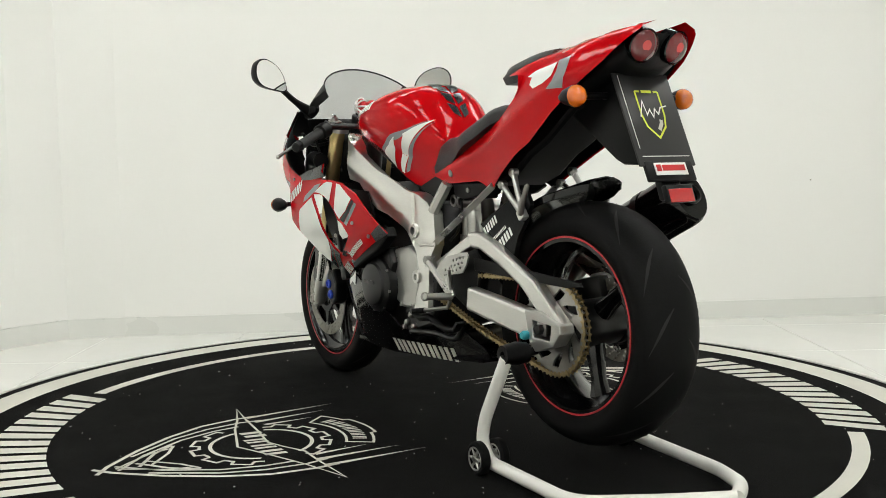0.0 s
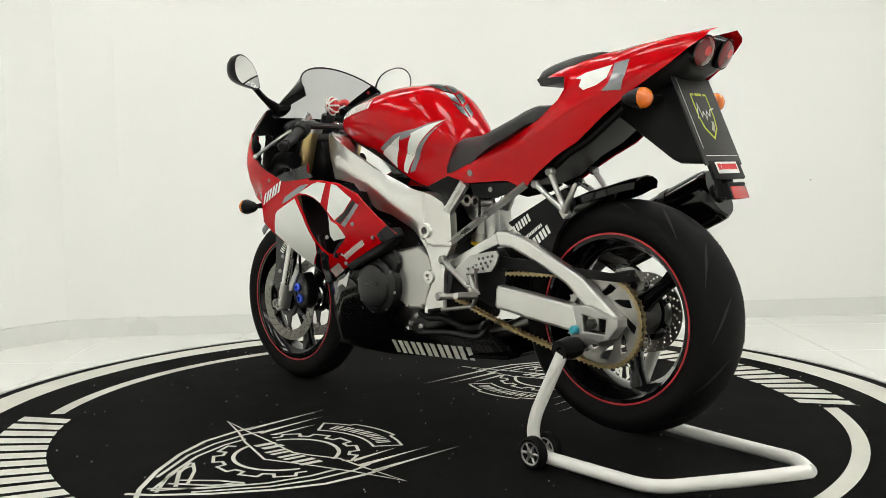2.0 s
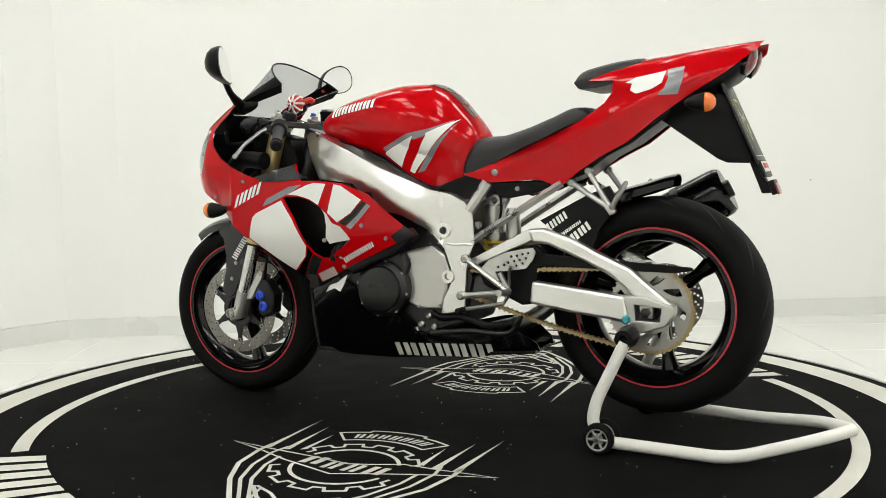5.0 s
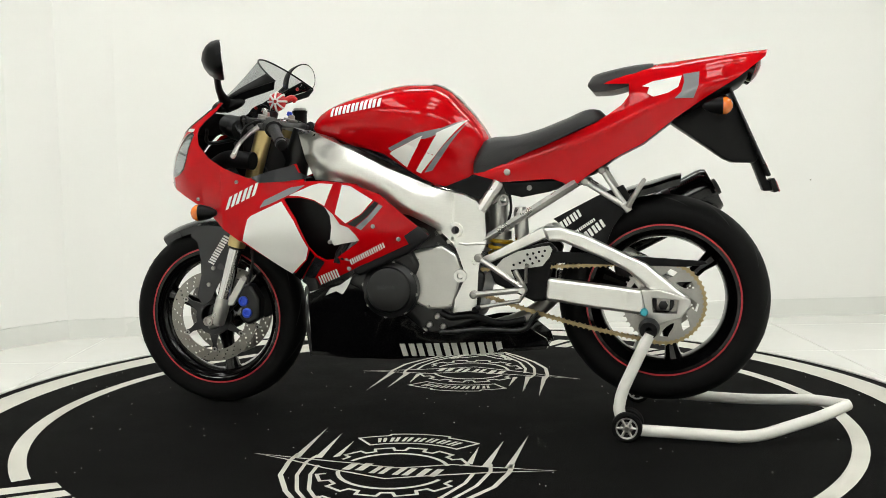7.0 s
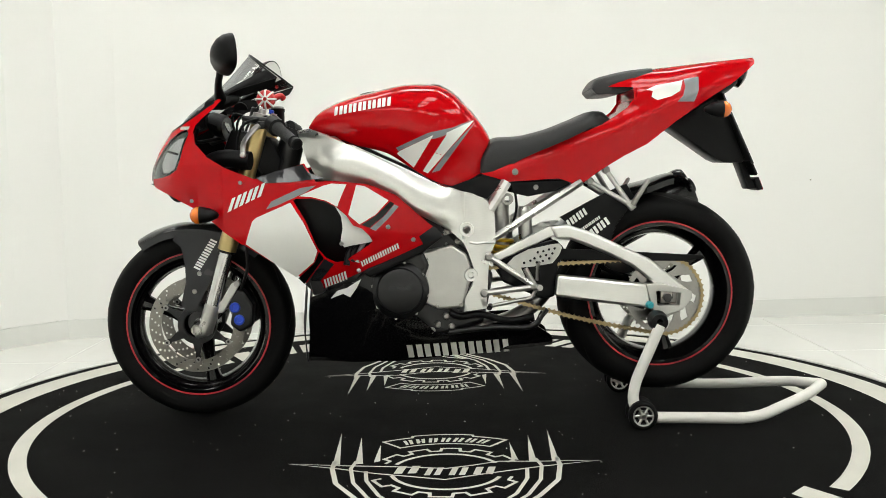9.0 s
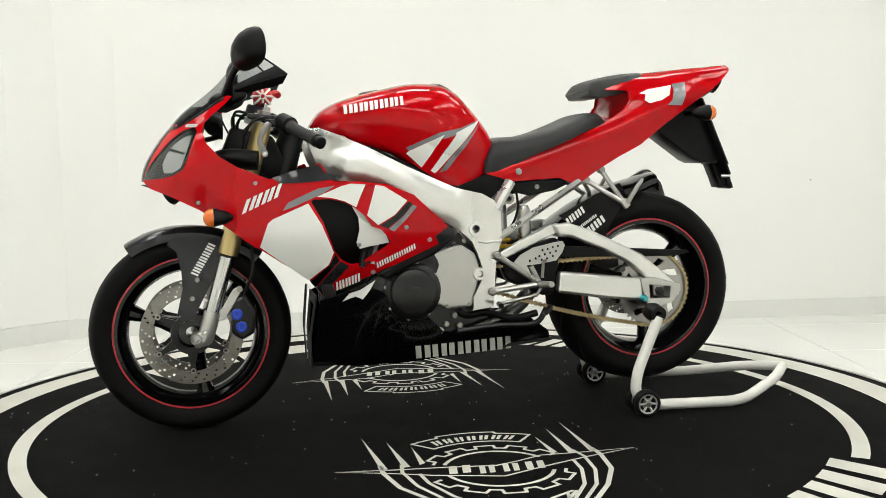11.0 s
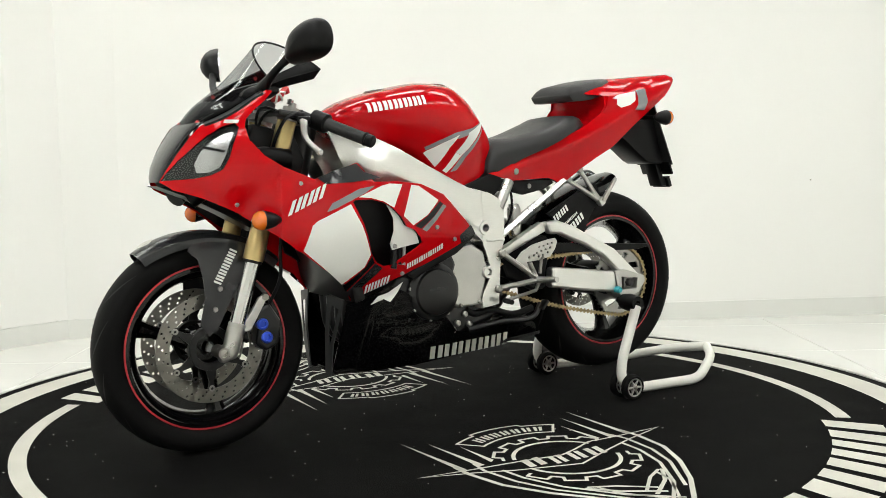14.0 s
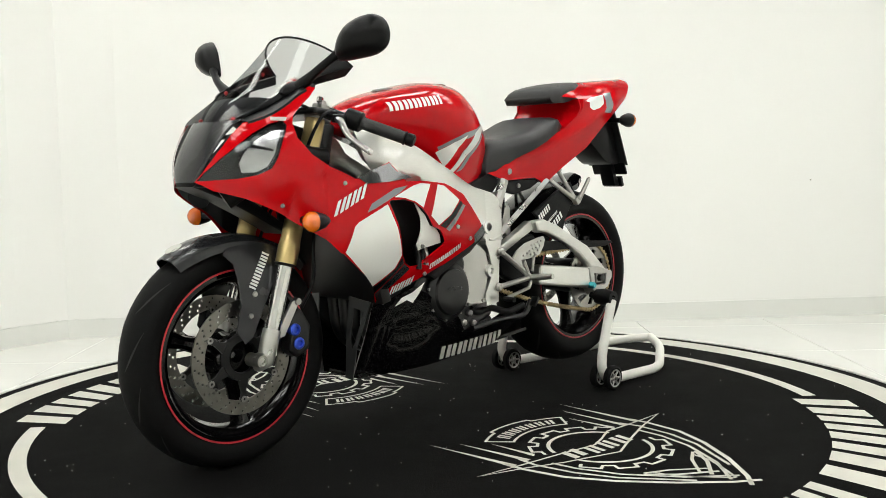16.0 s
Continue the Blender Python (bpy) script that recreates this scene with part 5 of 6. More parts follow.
part("oil_sump", plate([(0.30, 0.30), (0.20, 0.235), (-0.05, 0.235), (-0.12, 0.31), (0.0, 0.34)], -0.09, 0.11, (), 0.012), SATINBLACK, bike, angle=18)
for y in (-0.06, -0.02, 0.02, 0.06):
    part("exhaust_header", tube(fillet([(0.28, y * 1.6, 0.52), (0.35, y * 1.3, 0.44), (0.34, y * 1.0, 0.27), (0.20, y, 0.225), (-0.10, y * 0.6 - 0.02, 0.235)], 0.08, 6), 0.019, 12), SATINBLACK, bike, "dark exhaust header")
part("link_pipe", tube(smooth_line([(-0.10, -0.03, 0.245), (-0.28, -0.08, 0.30), (-0.42, -0.135, 0.43), (-0.52, -0.16, 0.52)], 6), 0.026, 14), STEEL, bike)
# throttle linkage and small fittings behind the fairing's tail
for p, r in zip([(-0.025, 0.576), (-0.045, 0.582), (-0.028, 0.542), (-0.059, 0.548)], (0.014, 0.010, 0.009, 0.008)):
    part("throttle_fitting", lathe([(-0.02, r), (0.008, r), (0.010, r * 0.6), (0.010, 0)], (p[0], 0.115, p[1]), (0, 1, 0), 14), STEEL, bike)
part("coolant_hose", tube(smooth_line([(x, 0.115, z) for x, z in [(0.007, 0.528), (-0.044, 0.517), (-0.104, 0.489)]], 5), 0.008, 10), ALUPAINT, bike)
part("coolant_hose", tube(smooth_line([(x, 0.125, z) for x, z in [(-0.033, 0.335), (-0.067, 0.320), (-0.128, 0.326), (-0.214, 0.304), (-0.291, 0.317)]], 5), 0.011, 10), BLACKPLASTIC, bike)
# side stand, folded
kick = part("side_stand", tube(smooth_line([(x, 0.135, z) for x, z in [(-0.032, 0.274), (-0.161, 0.286), (-0.281, 0.287), (-0.319, 0.331)]], 5), 0.009, 10), SATINBLACK, bike, "black folded side stand")
part("stand_foot", box((-0.318, 0.15, 0.328), (0.035, 0.03, 0.010), (0, 50, 0), 0.003), SATINBLACK, kick)
for p in [(0.002, 0.297), (-0.024, 0.323), (-0.041, 0.291), (0.019, 0.278)]:
    part("stand_bolt", lathe([(-0.02, 0.010), (0.010, 0.010), (0.014, 0.006), (0.014, 0)], (p[0], 0.125, p[1]), (0, 1, 0), 12), STEEL, kick)

# ---- shock absorber ----
top, low = Vector((-0.196, 0.02, 0.665)), Vector((-0.205, 0.02, 0.46))
shock = part("shock_absorber", tube([top, top.lerp(low, 0.5), low], [0.030, 0.029, 0.016], 16), ALUPAINT, bike, "silver rear shock with yellow spring")
pts = [top.lerp(low, 0.56 + 0.40 * i / 120) + Vector((0.034 * math.cos(i * 0.2), 0.034 * math.sin(i * 0.2), 0)) for i in range(121)]
part("spring", tube(pts, 0.0066, 8), YELLOW, shock, "yellow coil spring")
part("reservoir", lathe([(-0.055, 0.0), (-0.055, 0.018), (-0.04, 0.022), (0.04, 0.022), (0.055, 0.016), (0.055, 0)], (-0.272, 0.06, 0.595), (0.05, 0, 1), 20), ALUPAINT, shock, "silver shock reservoir")
for p in ((-0.184, 0.675), (-0.218, 0.672)):
    part("shock_mount", lathe([(-0.03, 0.010), (0.025, 0.010), (0.025, 0.018), (-0.03, 0.018)], (p[0], 0.05, p[1]), (0, 1, 0), 16, closed=True), STEEL, shock)
part("spring_collar", lathe([(-0.012, 0.020), (-0.012, 0.036), (0.012, 0.036), (0.012, 0.020)], top.lerp(low, 0.50), (0, 0, 1), 24, closed=True), STEEL, shock)
part("cable", tube(smooth_line([(x, 0.085, z) for x, z in [(-0.239, 0.703), (-0.244, 0.643), (-0.226, 0.592), (-0.183, 0.558)]], 6), 0.004, 8), BLACKPLASTIC, bike)

# ---- swingarm ----
arm = None
for s in (1, -1):
    y0, y1 = s * 0.112, s * 0.150
    lo = part("swingarm", plate([(-0.360, 0.445), (-0.484, 0.431), (-0.634, 0.412), (-0.641, 0.339), (-0.484, 0.358), (-0.353, 0.379)], min(y0, y1), max(y0, y1), (), 0.009), ALU, bike, "brushed silver swingarm lower beam", angle=18)
    part("arm_brace", plate([(-0.342, 0.592), (-0.393, 0.595), (-0.470, 0.570), (-0.572, 0.521), (-0.641, 0.489), (-0.765, 0.387), (-0.753, 0.373), (-0.658, 0.408), (-0.589, 0.464), (-0.512, 0.504), (-0.402, 0.549), (-0.359, 0.551)], min(s * 0.105, s * 0.138), max(s * 0.105, s * 0.138), (), 0.009), ALU, lo, "bowed upper brace", angle=18)
    part("arm_brace", plate([(-0.343, 0.592), (-0.368, 0.566), (-0.163, 0.475), (-0.150, 0.496)], min(s * 0.09, s * 0.118), max(s * 0.09, s * 0.118), (), 0.004), ALU, lo, angle=18)
    part("axle_plate", plate([(-0.626, 0.413), (-0.680, 0.414), (-0.766, 0.389), (-0.767, 0.368), (-0.740, 0.334), (-0.669, 0.311), (-0.646, 0.336)], min(s * 0.108, s * 0.153), max(s * 0.108, s * 0.153), [[(-0.658, 0.391), (-0.732, 0.384), (-0.728, 0.347), (-0.662, 0.348)]], 0.003), ALUPAINT, lo, "cast axle plate", angle=18)
    part("axle_block", box((RW.x, s * 0.135, RW.z), (0.036, 0.030, 0.036), (0, 0, 0), 0.003), STEEL, lo)
    part("axle_nut", lathe([(-0.01, 0.014), (0.016, 0.014), (0.018, 0.010), (0.018, 0.0)], (RW.x, s * 0.148, RW.z), (0, s, 0), 6), SATINBLACK, lo)
    part("chain_adjuster", lathe([(-0.018, 0.011), (0.006, 0.012), (0.012, 0.008), (0.012, 0.0)], (-0.637, s * 0.158, 0.350), (0, s, 0), 12), CYAN, lo, "turquoise bobbin bolt")
    part("arm_front", plate([(-0.164, 0.500), (-0.361, 0.548), (-0.387, 0.522), (-0.361, 0.437), (-0.357, 0.374), (-0.317, 0.368), (-0.197, 0.422)], min(s * 0.075, s * 0.115), max(s * 0.075, s * 0.115), (), 0.008), BLACKPLASTIC, lo, angle=18)
part("swingarm_pivot", tube([(-0.100, -0.13, 0.449), (-0.100, 0.13, 0.449)], 0.028, 16), SATINBLACK, bike)
part("chain_guard", plate([(-0.361, 0.523), (-0.592, 0.509), (-0.807, 0.495), (-0.813, 0.486), (-0.756, 0.478), (-0.558, 0.482), (-0.361, 0.488)], 0.118, 0.124, (), 0.002), BLACKPLASTIC, bike, "black chain guard", angle=18)
part("rear_caliper", box((-0.60, -0.10, 0.445), (0.11, 0.05, 0.06), (0, 12, 0), 0.01), SATINBLACK, bike, "black rear brake caliper")
part("caliper_stay", box((-0.63, -0.105, 0.41), (0.16, 0.014, 0.03), (0, 25, 0), 0.004), ALUPAINT, bike)

# ---- hugger ----
def arch(C, rs, a0, a1, half, drop, n=28):
    rings = []
    for i in range(n + 1):
        f = i / n
        a = radians(a0 + (a1 - a0) * f)
        r = lerp(f, np.linspace(0, 1, len(rs)), rs)
        w = half if not isinstance(half, list) else lerp(f, np.linspace(0, 1, len(half)), half)
        d = Vector((math.cos(a), 0, math.sin(a)))
        ring = []
        for y, dr in ((-1, -drop), (-0.98, -drop * 0.4), (-0.85, -0.006), (-0.5, 0.002), (0, 0.006), (0.5, 0.002), (0.85, -0.006), (0.98, -drop * 0.4), (1, -drop)):
            ring.append(C + d * (r + dr) + Vector((0, y * w, 0)))
        rings.append(ring)
    bm = loft(rings, None, False, False)
    bmesh.ops.recalc_face_normals(bm, faces=bm.faces[:])
    thicken(bm, 0.003)
    return bm


hug = part("rear_hugger", arch(RW, [0.375, 0.352, 0.342, 0.346, 0.372], 33, 98, [0.105, 0.105, 0.105, 0.10, 0.055], 0.03), GLOSSBLACK, bike, "black rear wheel hugger with white stickers")
hs = part("hugger_side", plate([(-0.373, 0.616), (-0.430, 0.646), (-0.513, 0.689), (-0.576, 0.715), (-0.599, 0.675), (-0.576, 0.631), (-0.546, 0.591), (-0.523, 0.530), (-0.500, 0.544), (-0.443, 0.575), (-0.396, 0.599)], 0.096, 0.110, (), 0.0012), BLACKPLASTIC, hug, angle=18)
flat = lambda x, z: 0.1115
words = ((3, [(-0.402, 0.586), (-0.460, 0.627)], 0.022), (6, [(-0.436, 0.570), (-0.498, 0.612)], 0.009), (3, [(-0.464, 0.546), (-0.529, 0.598)], 0.024))
for n, (a, b), h in words:
    part("sticker_lettering", lettering(n, a, b, h, flat, 0.1, 0.14, None, 1, 0.0008), DECALWHITE, hug)

# ---- silencer ----
a, b = Vector((-0.500, -0.165, 0.515)), Vector((-0.848, -0.200, 0.696))
d = (b - a).normalized()
side_v, up_v = Vector((0, 1, 0)), Vector((0, 1, 0)).cross(d).normalized()
rings = []
for f, k in ((0, 0.45), (0.05, 0.75), (0.12, 0.98), (0.2, 1.0), (0.93, 1.0), (0.97, 0.97), (1.0, 0.88)):
    p = a.lerp(b, f)
    rings.append([p + (side_v * 0.058 * math.cos(t) + up_v * 0.074 * math.sin(t)) * k for t in np.linspace(0, 2 * math.pi, 28, endpoint=False)])
sil = part("silencer", loft(rings), GLOSSBLACK, bike, "black oval exhaust silencer")
part("outlet", lathe([(-0.02, 0.022), (0.012, 0.022), (0.012, 0.026), (-0.02, 0.028)], b, d, 20, closed=True), SATINBLACK, sil)
part("silencer_strap", loft([[a.lerp(b, f) + (side_v * 0.0605 * math.cos(t) + up_v * 0.0765 * math.sin(t)) for t in np.linspace(0, 2 * math.pi, 28, endpoint=False)] for f in (0.62, 0.68)], None, False), SATINBLACK, sil)

# ---- footrests ----
for s in (1, -1):
    holes = [circle(p, 0.0042, 8) for p in [(-0.352, 0.525), (-0.335, 0.522), (-0.318, 0.517), (-0.301, 0.514), (-0.345, 0.510), (-0.326, 0.505), (-0.309, 0.501), (-0.291, 0.496), (-0.335, 0.495), (-0.316, 0.488), (-0.298, 0.484), (-0.279, 0.489), (-0.260, 0.483)]]
    hp = part("heel_plate", plate([(-0.366, 0.540), (-0.374, 0.528), (-0.365, 0.505), (-0.345, 0.481), (-0.289, 0.472), (-0.250, 0.469), (-0.263, 0.442), (-0.221, 0.459), (-0.206, 0.477), (-0.230, 0.502), (-0.272, 0.523), (-0.340, 0.537)], min(s * 0.148, s * 0.153), max(s * 0.148, s * 0.153), holes), ALUPAINT, bike, "perforated silver heel plate", angle=18)
    j = [(-0.293, 0.411), (-0.155, 0.503), (-0.140, 0.393), (-0.297, 0.476)]
    part("bracket_strut", tube([(j[1][0], s * 0.150, j[1][1]), (j[0][0], s * 0.157, j[0][1])], 0.009, 8), ALUPAINT, hp)
    part("bracket_strut", tube([(j[2][0], s * 0.150, j[2][1]), (j[0][0], s * 0.157, j[0][1])], 0.009, 8), ALUPAINT, hp)
    part("bracket_strut", tube([(j[0][0], s * 0.150, j[0][1]), (j[0][0] + 0.03, s * 0.151, j[0][1] + 0.055)], 0.008, 8), ALUPAINT, hp)
    for q in (j[1], j[2]):
        part("bracket_bolt", lathe([(-0.01, 0.013), (0.006, 0.013), (0.010, 0.008), (0.010, 0)], (q[0], s * 0.150, q[1]), (0, s, 0), 14), STEEL, hp)
    part("foot_peg", tube([(j[0][0], s * 0.155, j[0][1]), (j[0][0] + 0.004, s * 0.165, j[0][1]), (j[0][0] - 0.004, s * 0.245, j[0][1] + 0.008)], [0.010, 0.011, 0.009], 12), ALUPAINT, hp, "grooved silver foot peg")
    part("peg_spring", tube([(j[0][0] - 0.004, s * 0.16, j[0][1] + 0.02), (j[0][0] - 0.006, s * 0.165, j[0][1] + 0.065), (j[0][0] - 0.012, s * 0.17, j[0][1] + 0.075)], 0.005, 8), STEEL, hp)
    lv = [(-0.157, 0.356), (-0.279, 0.378)]
    part("pedal_lever", tube([(lv[0][0], s * 0.165, lv[0][1]), (lv[1][0], s * 0.160, lv[1][1]), (j[0][0], s * 0.16, j[0][1] - 0.01)], 0.006, 8), STEEL, hp)
    part("pedal_tip", tube([(lv[0][0], s * 0.160, lv[0][1]), (lv[0][0] + 0.006, s * 0.205, lv[0][1])], 0.008, 10), BLACKPLASTIC, hp)
    bm = tube([(-0.466, s * 0.100, 0.724), (-0.520, s * 0.112, 0.690), (-0.578, s * 0.122, 0.655)], [0.0085, 0.0075, 0.009], 10)
    tube([(-0.515, s * 0.100, 0.757), (-0.548, s * 0.112, 0.706), (-0.584, s * 0.122, 0.652)], [0.0085, 0.0075, 0.009], 10, bm)
    rp = part("pillion_bracket", bm, ALUPAINT, bike, "silver pillion footrest bracket")
    for q in ((-0.466, 0.724), (-0.515, 0.757)):
        part("bracket_bolt", lathe([(-0.010, 0.012), (0.006, 0.012), (0.010, 0.008), (0.010, 0)], (q[0], s * 0.101, q[1]), (0, s, 0), 14), STEEL, rp)
    part("peg_pivot", box((-0.586, s * 0.126, 0.650), (0.022, 0.022, 0.028), (0, 35, 0), 0.004), ALUPAINT, rp)
    part("pillion_peg", tube([(-0.590, s * 0.134, 0.652), (-0.603, s * 0.140, 0.676), (-0.632, s * 0.146, 0.722), (-0.636, s * 0.146, 0.728)], [0.009, 0.008, 0.007, 0.004], 10), STEEL, rp, "folded steel peg")

# ---- front fork, fender, brakes ----
FA, FB = Vector((0.530, 0, 0.905)), Vector((0.709, 0, 0.300))
fd = (FB - FA).normalized()
for s in (1, -1):
    o = Vector((0, s * 0.102 - 0.010, 0))
    fork = part("fork_leg", tube([FA + o, FA.lerp(FB, 0.52) + o, FA.lerp(FB, 0.555) + o, FA.lerp(FB, 0.62) + o], [0.0265, 0.0265, 0.029, 0.028], 24), GOLD, bike, "gold upper tube of an inverted fork")
    part("slider", tube([FA.lerp(FB, 0.60) + o, FA.lerp(FB, 0.94) + o], 0.0215, 24), CHROME, fork, "chrome fork slider")
    part("fork_seal", tube([FA.lerp(FB, 0.615) + o, FA.lerp(FB, 0.632) + o], 0.026, 20), BLACKPLASTIC, fork)
    bm = tube([FA.lerp(FB, 0.895) + o, FA.lerp(FB, 0.96) + o, FB + fd * 0.02 + o], [0.0235, 0.0245, 0.022], 16)
    box((0.724, s * 0.102 - 0.010, 0.287), (0.050, 0.034, 0.044), (0, 16, 0), 0.008, bm)
    foot = part("fork_foot", bm, ALUPAINT, fork, "silver axle clamp")
    part("axle_end", lathe([(-0.03, 0.011), (0.024, 0.011), (0.024, 0.016), (-0.03, 0.018)], (0.738, s * 0.101 - 0.010, 0.289), (0, s, 0), 18, closed=True), STEEL, fork)
    part("caliper_bracket", plate([(0.700, 0.375), (0.690, 0.335), (0.655, 0.340), (0.605, 0.425), (0.612, 0.436), (0.630, 0.428), (0.665, 0.372)], min(s * 0.088, s * 0.100), max(s * 0.088, s * 0.100), (), 0.003), ALUPAINT, fork, angle=18)
    cal = part("brake_caliper", plate([(0.655, 0.385), (0.598, 0.412), (0.565, 0.36), (0.570, 0.295), (0.610, 0.275), (0.640, 0.30), (0.630, 0.345)], min(s * 0.045, s * 0.096), max(s * 0.045, s * 0.096), (), 0.010), SATINBLACK, bike, "black front brake caliper with blue caps", angle=18)
    for p in ((0.621, 0.354), (0.609, 0.316)):
        part("piston_cap", lathe([(-0.01, 0.0165), (0.008, 0.0165), (0.011, 0.013), (0.011, 0.009), (0.005, 0.008), (0.005, 0.0)], (p[0], s * 0.093, p[1]), (0, s, 0), 16), BLUE, cal, "blue piston cap")
    part("caliper_bolt", lathe([(-0.01, 0.009), (0.008, 0.009), (0.008, 0)], (0.612, s * 0.098, 0.428), (0, s, 0), 12), STEEL, cal)
    part("brake_hose", tube(smooth_line([(0.600, s * 0.10, 0.41), (0.575, s * 0.12, 0.48), (0.57, s * 0.12, 0.58), (0.52, s * 0.08, 0.72)], 6), 0.005, 8), BLACKPLASTIC, cal)
ROOT = Matrix.Translation((0, -0.012, 0))
fender = part("front_fender", arch(Vector((FW.x, -0.012, FW.z)), [0.318, 0.316, 0.313, 0.312, 0.314], 55, 132, [0.045, 0.066, 0.072, 0.072, 0.066], 0.035, 30), DARKGREY, bike, "dark grey front fender")
for s in (1, -1):
    fy = lambda x, z: lerp(z, [0.32, 0.45, 0.55, 0.585], [0.096, 0.091, 0.079, 0.0722])
    part("fender_side", panel([(0.812, 0.562), (0.786, 0.540), (0.774, 0.485), (0.772, 0.433), (0.788, 0.366), (0.766, 0.334), (0.742, 0.350), (0.704, 0.423), (0.660, 0.500), (0.596, 0.540), (0.618, 0.557), (0.676, 0.577), (0.751, 0.586), (0.800, 0.580)], fy, 0.004, 0.02, (), 0.0, None, s), DARKGREY, fender, m=ROOT)
    part("fender_lettering", lettering(6, (0.728, 0.468), (0.673, 0.557), 0.022, fy, -0.1, 0.14, None, s, 0.0015), DECALWHITE, fender, m=ROOT)
    for p in [(0.730, 0.458), (0.746, 0.404)]:
        part("fender_bolt", lathe([(0, 0.0), (0.005, 0.0), (0.006, 0.006), (0, 0.008)], (p[0], s * (fy(*p) - 0.001), p[1]), (0, s, 0), 12), STEEL, fender, m=ROOT)
part("fender_badge", lathe([(0.0, 0.0), (0.002, 0.0), (0.002, 0.022), (0.0, 0.023)], FW + Vector((math.cos(radians(63)), 0, math.sin(radians(63)))) * 0.321, (math.cos(radians(63)), 0, math.sin(radians(63))), 24), DECALSILVER, fender, "round silver badge")

# ---- handlebars and cockpit ----
clamp = part("top_yoke", plate([(0.575, 0.935), (0.575, 0.918), (0.48, 0.905), (0.48, 0.925)], -0.145, 0.145, (), 0.006), SATINBLACK, bike, "black top yoke", angle=18)
for s in (1, -1):
    part("fork_cap", lathe([(0, 0.024), (0.022, 0.024), (0.024, 0.012), (0.036, 0.010), (0.036, 0)], (0.527, s * 0.107, 0.918), -fd, 18), STEEL, clamp, "steel fork cap")
    A, B = Vector((0.505, s * 0.120, 0.925)), Vector((0.393, s * 0.307, 0.846))
    u = (B - A).normalized()
    bar = part("handlebar", tube([A, B], 0.011, 12), SATINBLACK, bike, "black clip-on handlebar")
    part("grip", tube([A.lerp(B, 0.42), A.lerp(B, 0.44), A.lerp(B, 0.93), A.lerp(B, 0.95)], [0.020, 0.0165, 0.0165, 0.019], 18), GRIPRUBBER, bar, "black rubber grip")
    part("bar_end", lathe([(-0.004, 0.012), (0.0, 0.017), (0.016, 0.017), (0.020, 0.012), (0.020, 0)], B - u * 0.006, u, 18), BLACKPLASTIC, bar, "black bar end weight")
    part("switch_box", tube([A.lerp(B, 0.20), A.lerp(B, 0.22), A.lerp(B, 0.40), A.lerp(B, 0.42)], [0.016, 0.027, 0.027, 0.020], 12), BLACKPLASTIC, bar, "black switch housing")
    pv = A.lerp(B, 0.24) + Vector((0.035, 0, -0.002))
    part("lever", tube(smooth_line([pv, pv + Vector((0.014, s * 0.030, -0.012)), Vector((0.548, s * 0.25, 0.853)), Vector((0.540, s * 0.315, 0.815))], 6), [0.009, 0.0075, 0.006, 0.0055, 0.0065], 10, None, True, 1.5), STEEL, bar, "silver hand lever")
    part("lever_ball", lathe([(-0.008, 0.0), (-0.006, 0.006), (0, 0.0085), (0.006, 0.006), (0.008, 0)], (0.540, s * 0.315, 0.815), (0, 1, 0), 12), ALUPAINT, bar)
    part("lever_perch", box(pv + Vector((-0.012, -s * 0.005, 0)), (0.05, 0.035, 0.022), (0, 0, 30 * s), 0.005), SATINBLACK, bar)
    for k in range(2):
        part("control_cable", tube(smooth_line([pv + Vector((0.0, -s * 0.03, 0)), Vector((0.585 + 0.02 * k, s * 0.10, 0.93 + 0.01 * k)), Vector((0.60, s * 0.06, 0.86)), Vector((0.53, s * 0.08, 0.76))], 6), 0.004, 8), BLACKPLASTIC, bar)
part("ignition_switch", lathe([(0, 0.024), (0.03, 0.024), (0.034, 0.020), (0.034, 0)], (0.555, 0.0, 0.93), (-0.3, 0, 1), 20), SATINBLACK, clamp)
part("steering_nut", lathe([(0, 0.022), (0.012, 0.022), (0.016, 0.016), (0.016, 0)], (0.505, 0.0, 0.917), (-0.3, 0, 1), 6), CHROME, clamp)
res = part("brake_reservoir", lathe([(0, 0.0), (0, 0.024), (0.035, 0.024), (0.038, 0.026), (0.046, 0.026), (0.048, 0.0)], (0.52, -0.19, 0.925), (0, 0, 1), 20), BLACKPLASTIC, bike, "black brake fluid reservoir")
cyl = part("brake_master_cylinder", tube([(0.520, -0.150, 0.925), (0.500, -0.205, 0.902)], 0.015, 12), SATINBLACK, bike, "black brake master cylinder")
part("reservoir_cap", lathe([(0, 0.0), (0.004, 0.0), (0.006, 0.020), (0.0, 0.024)], (0.52, -0.19, 0.973), (0, 0, 1), 20), STEEL, res)
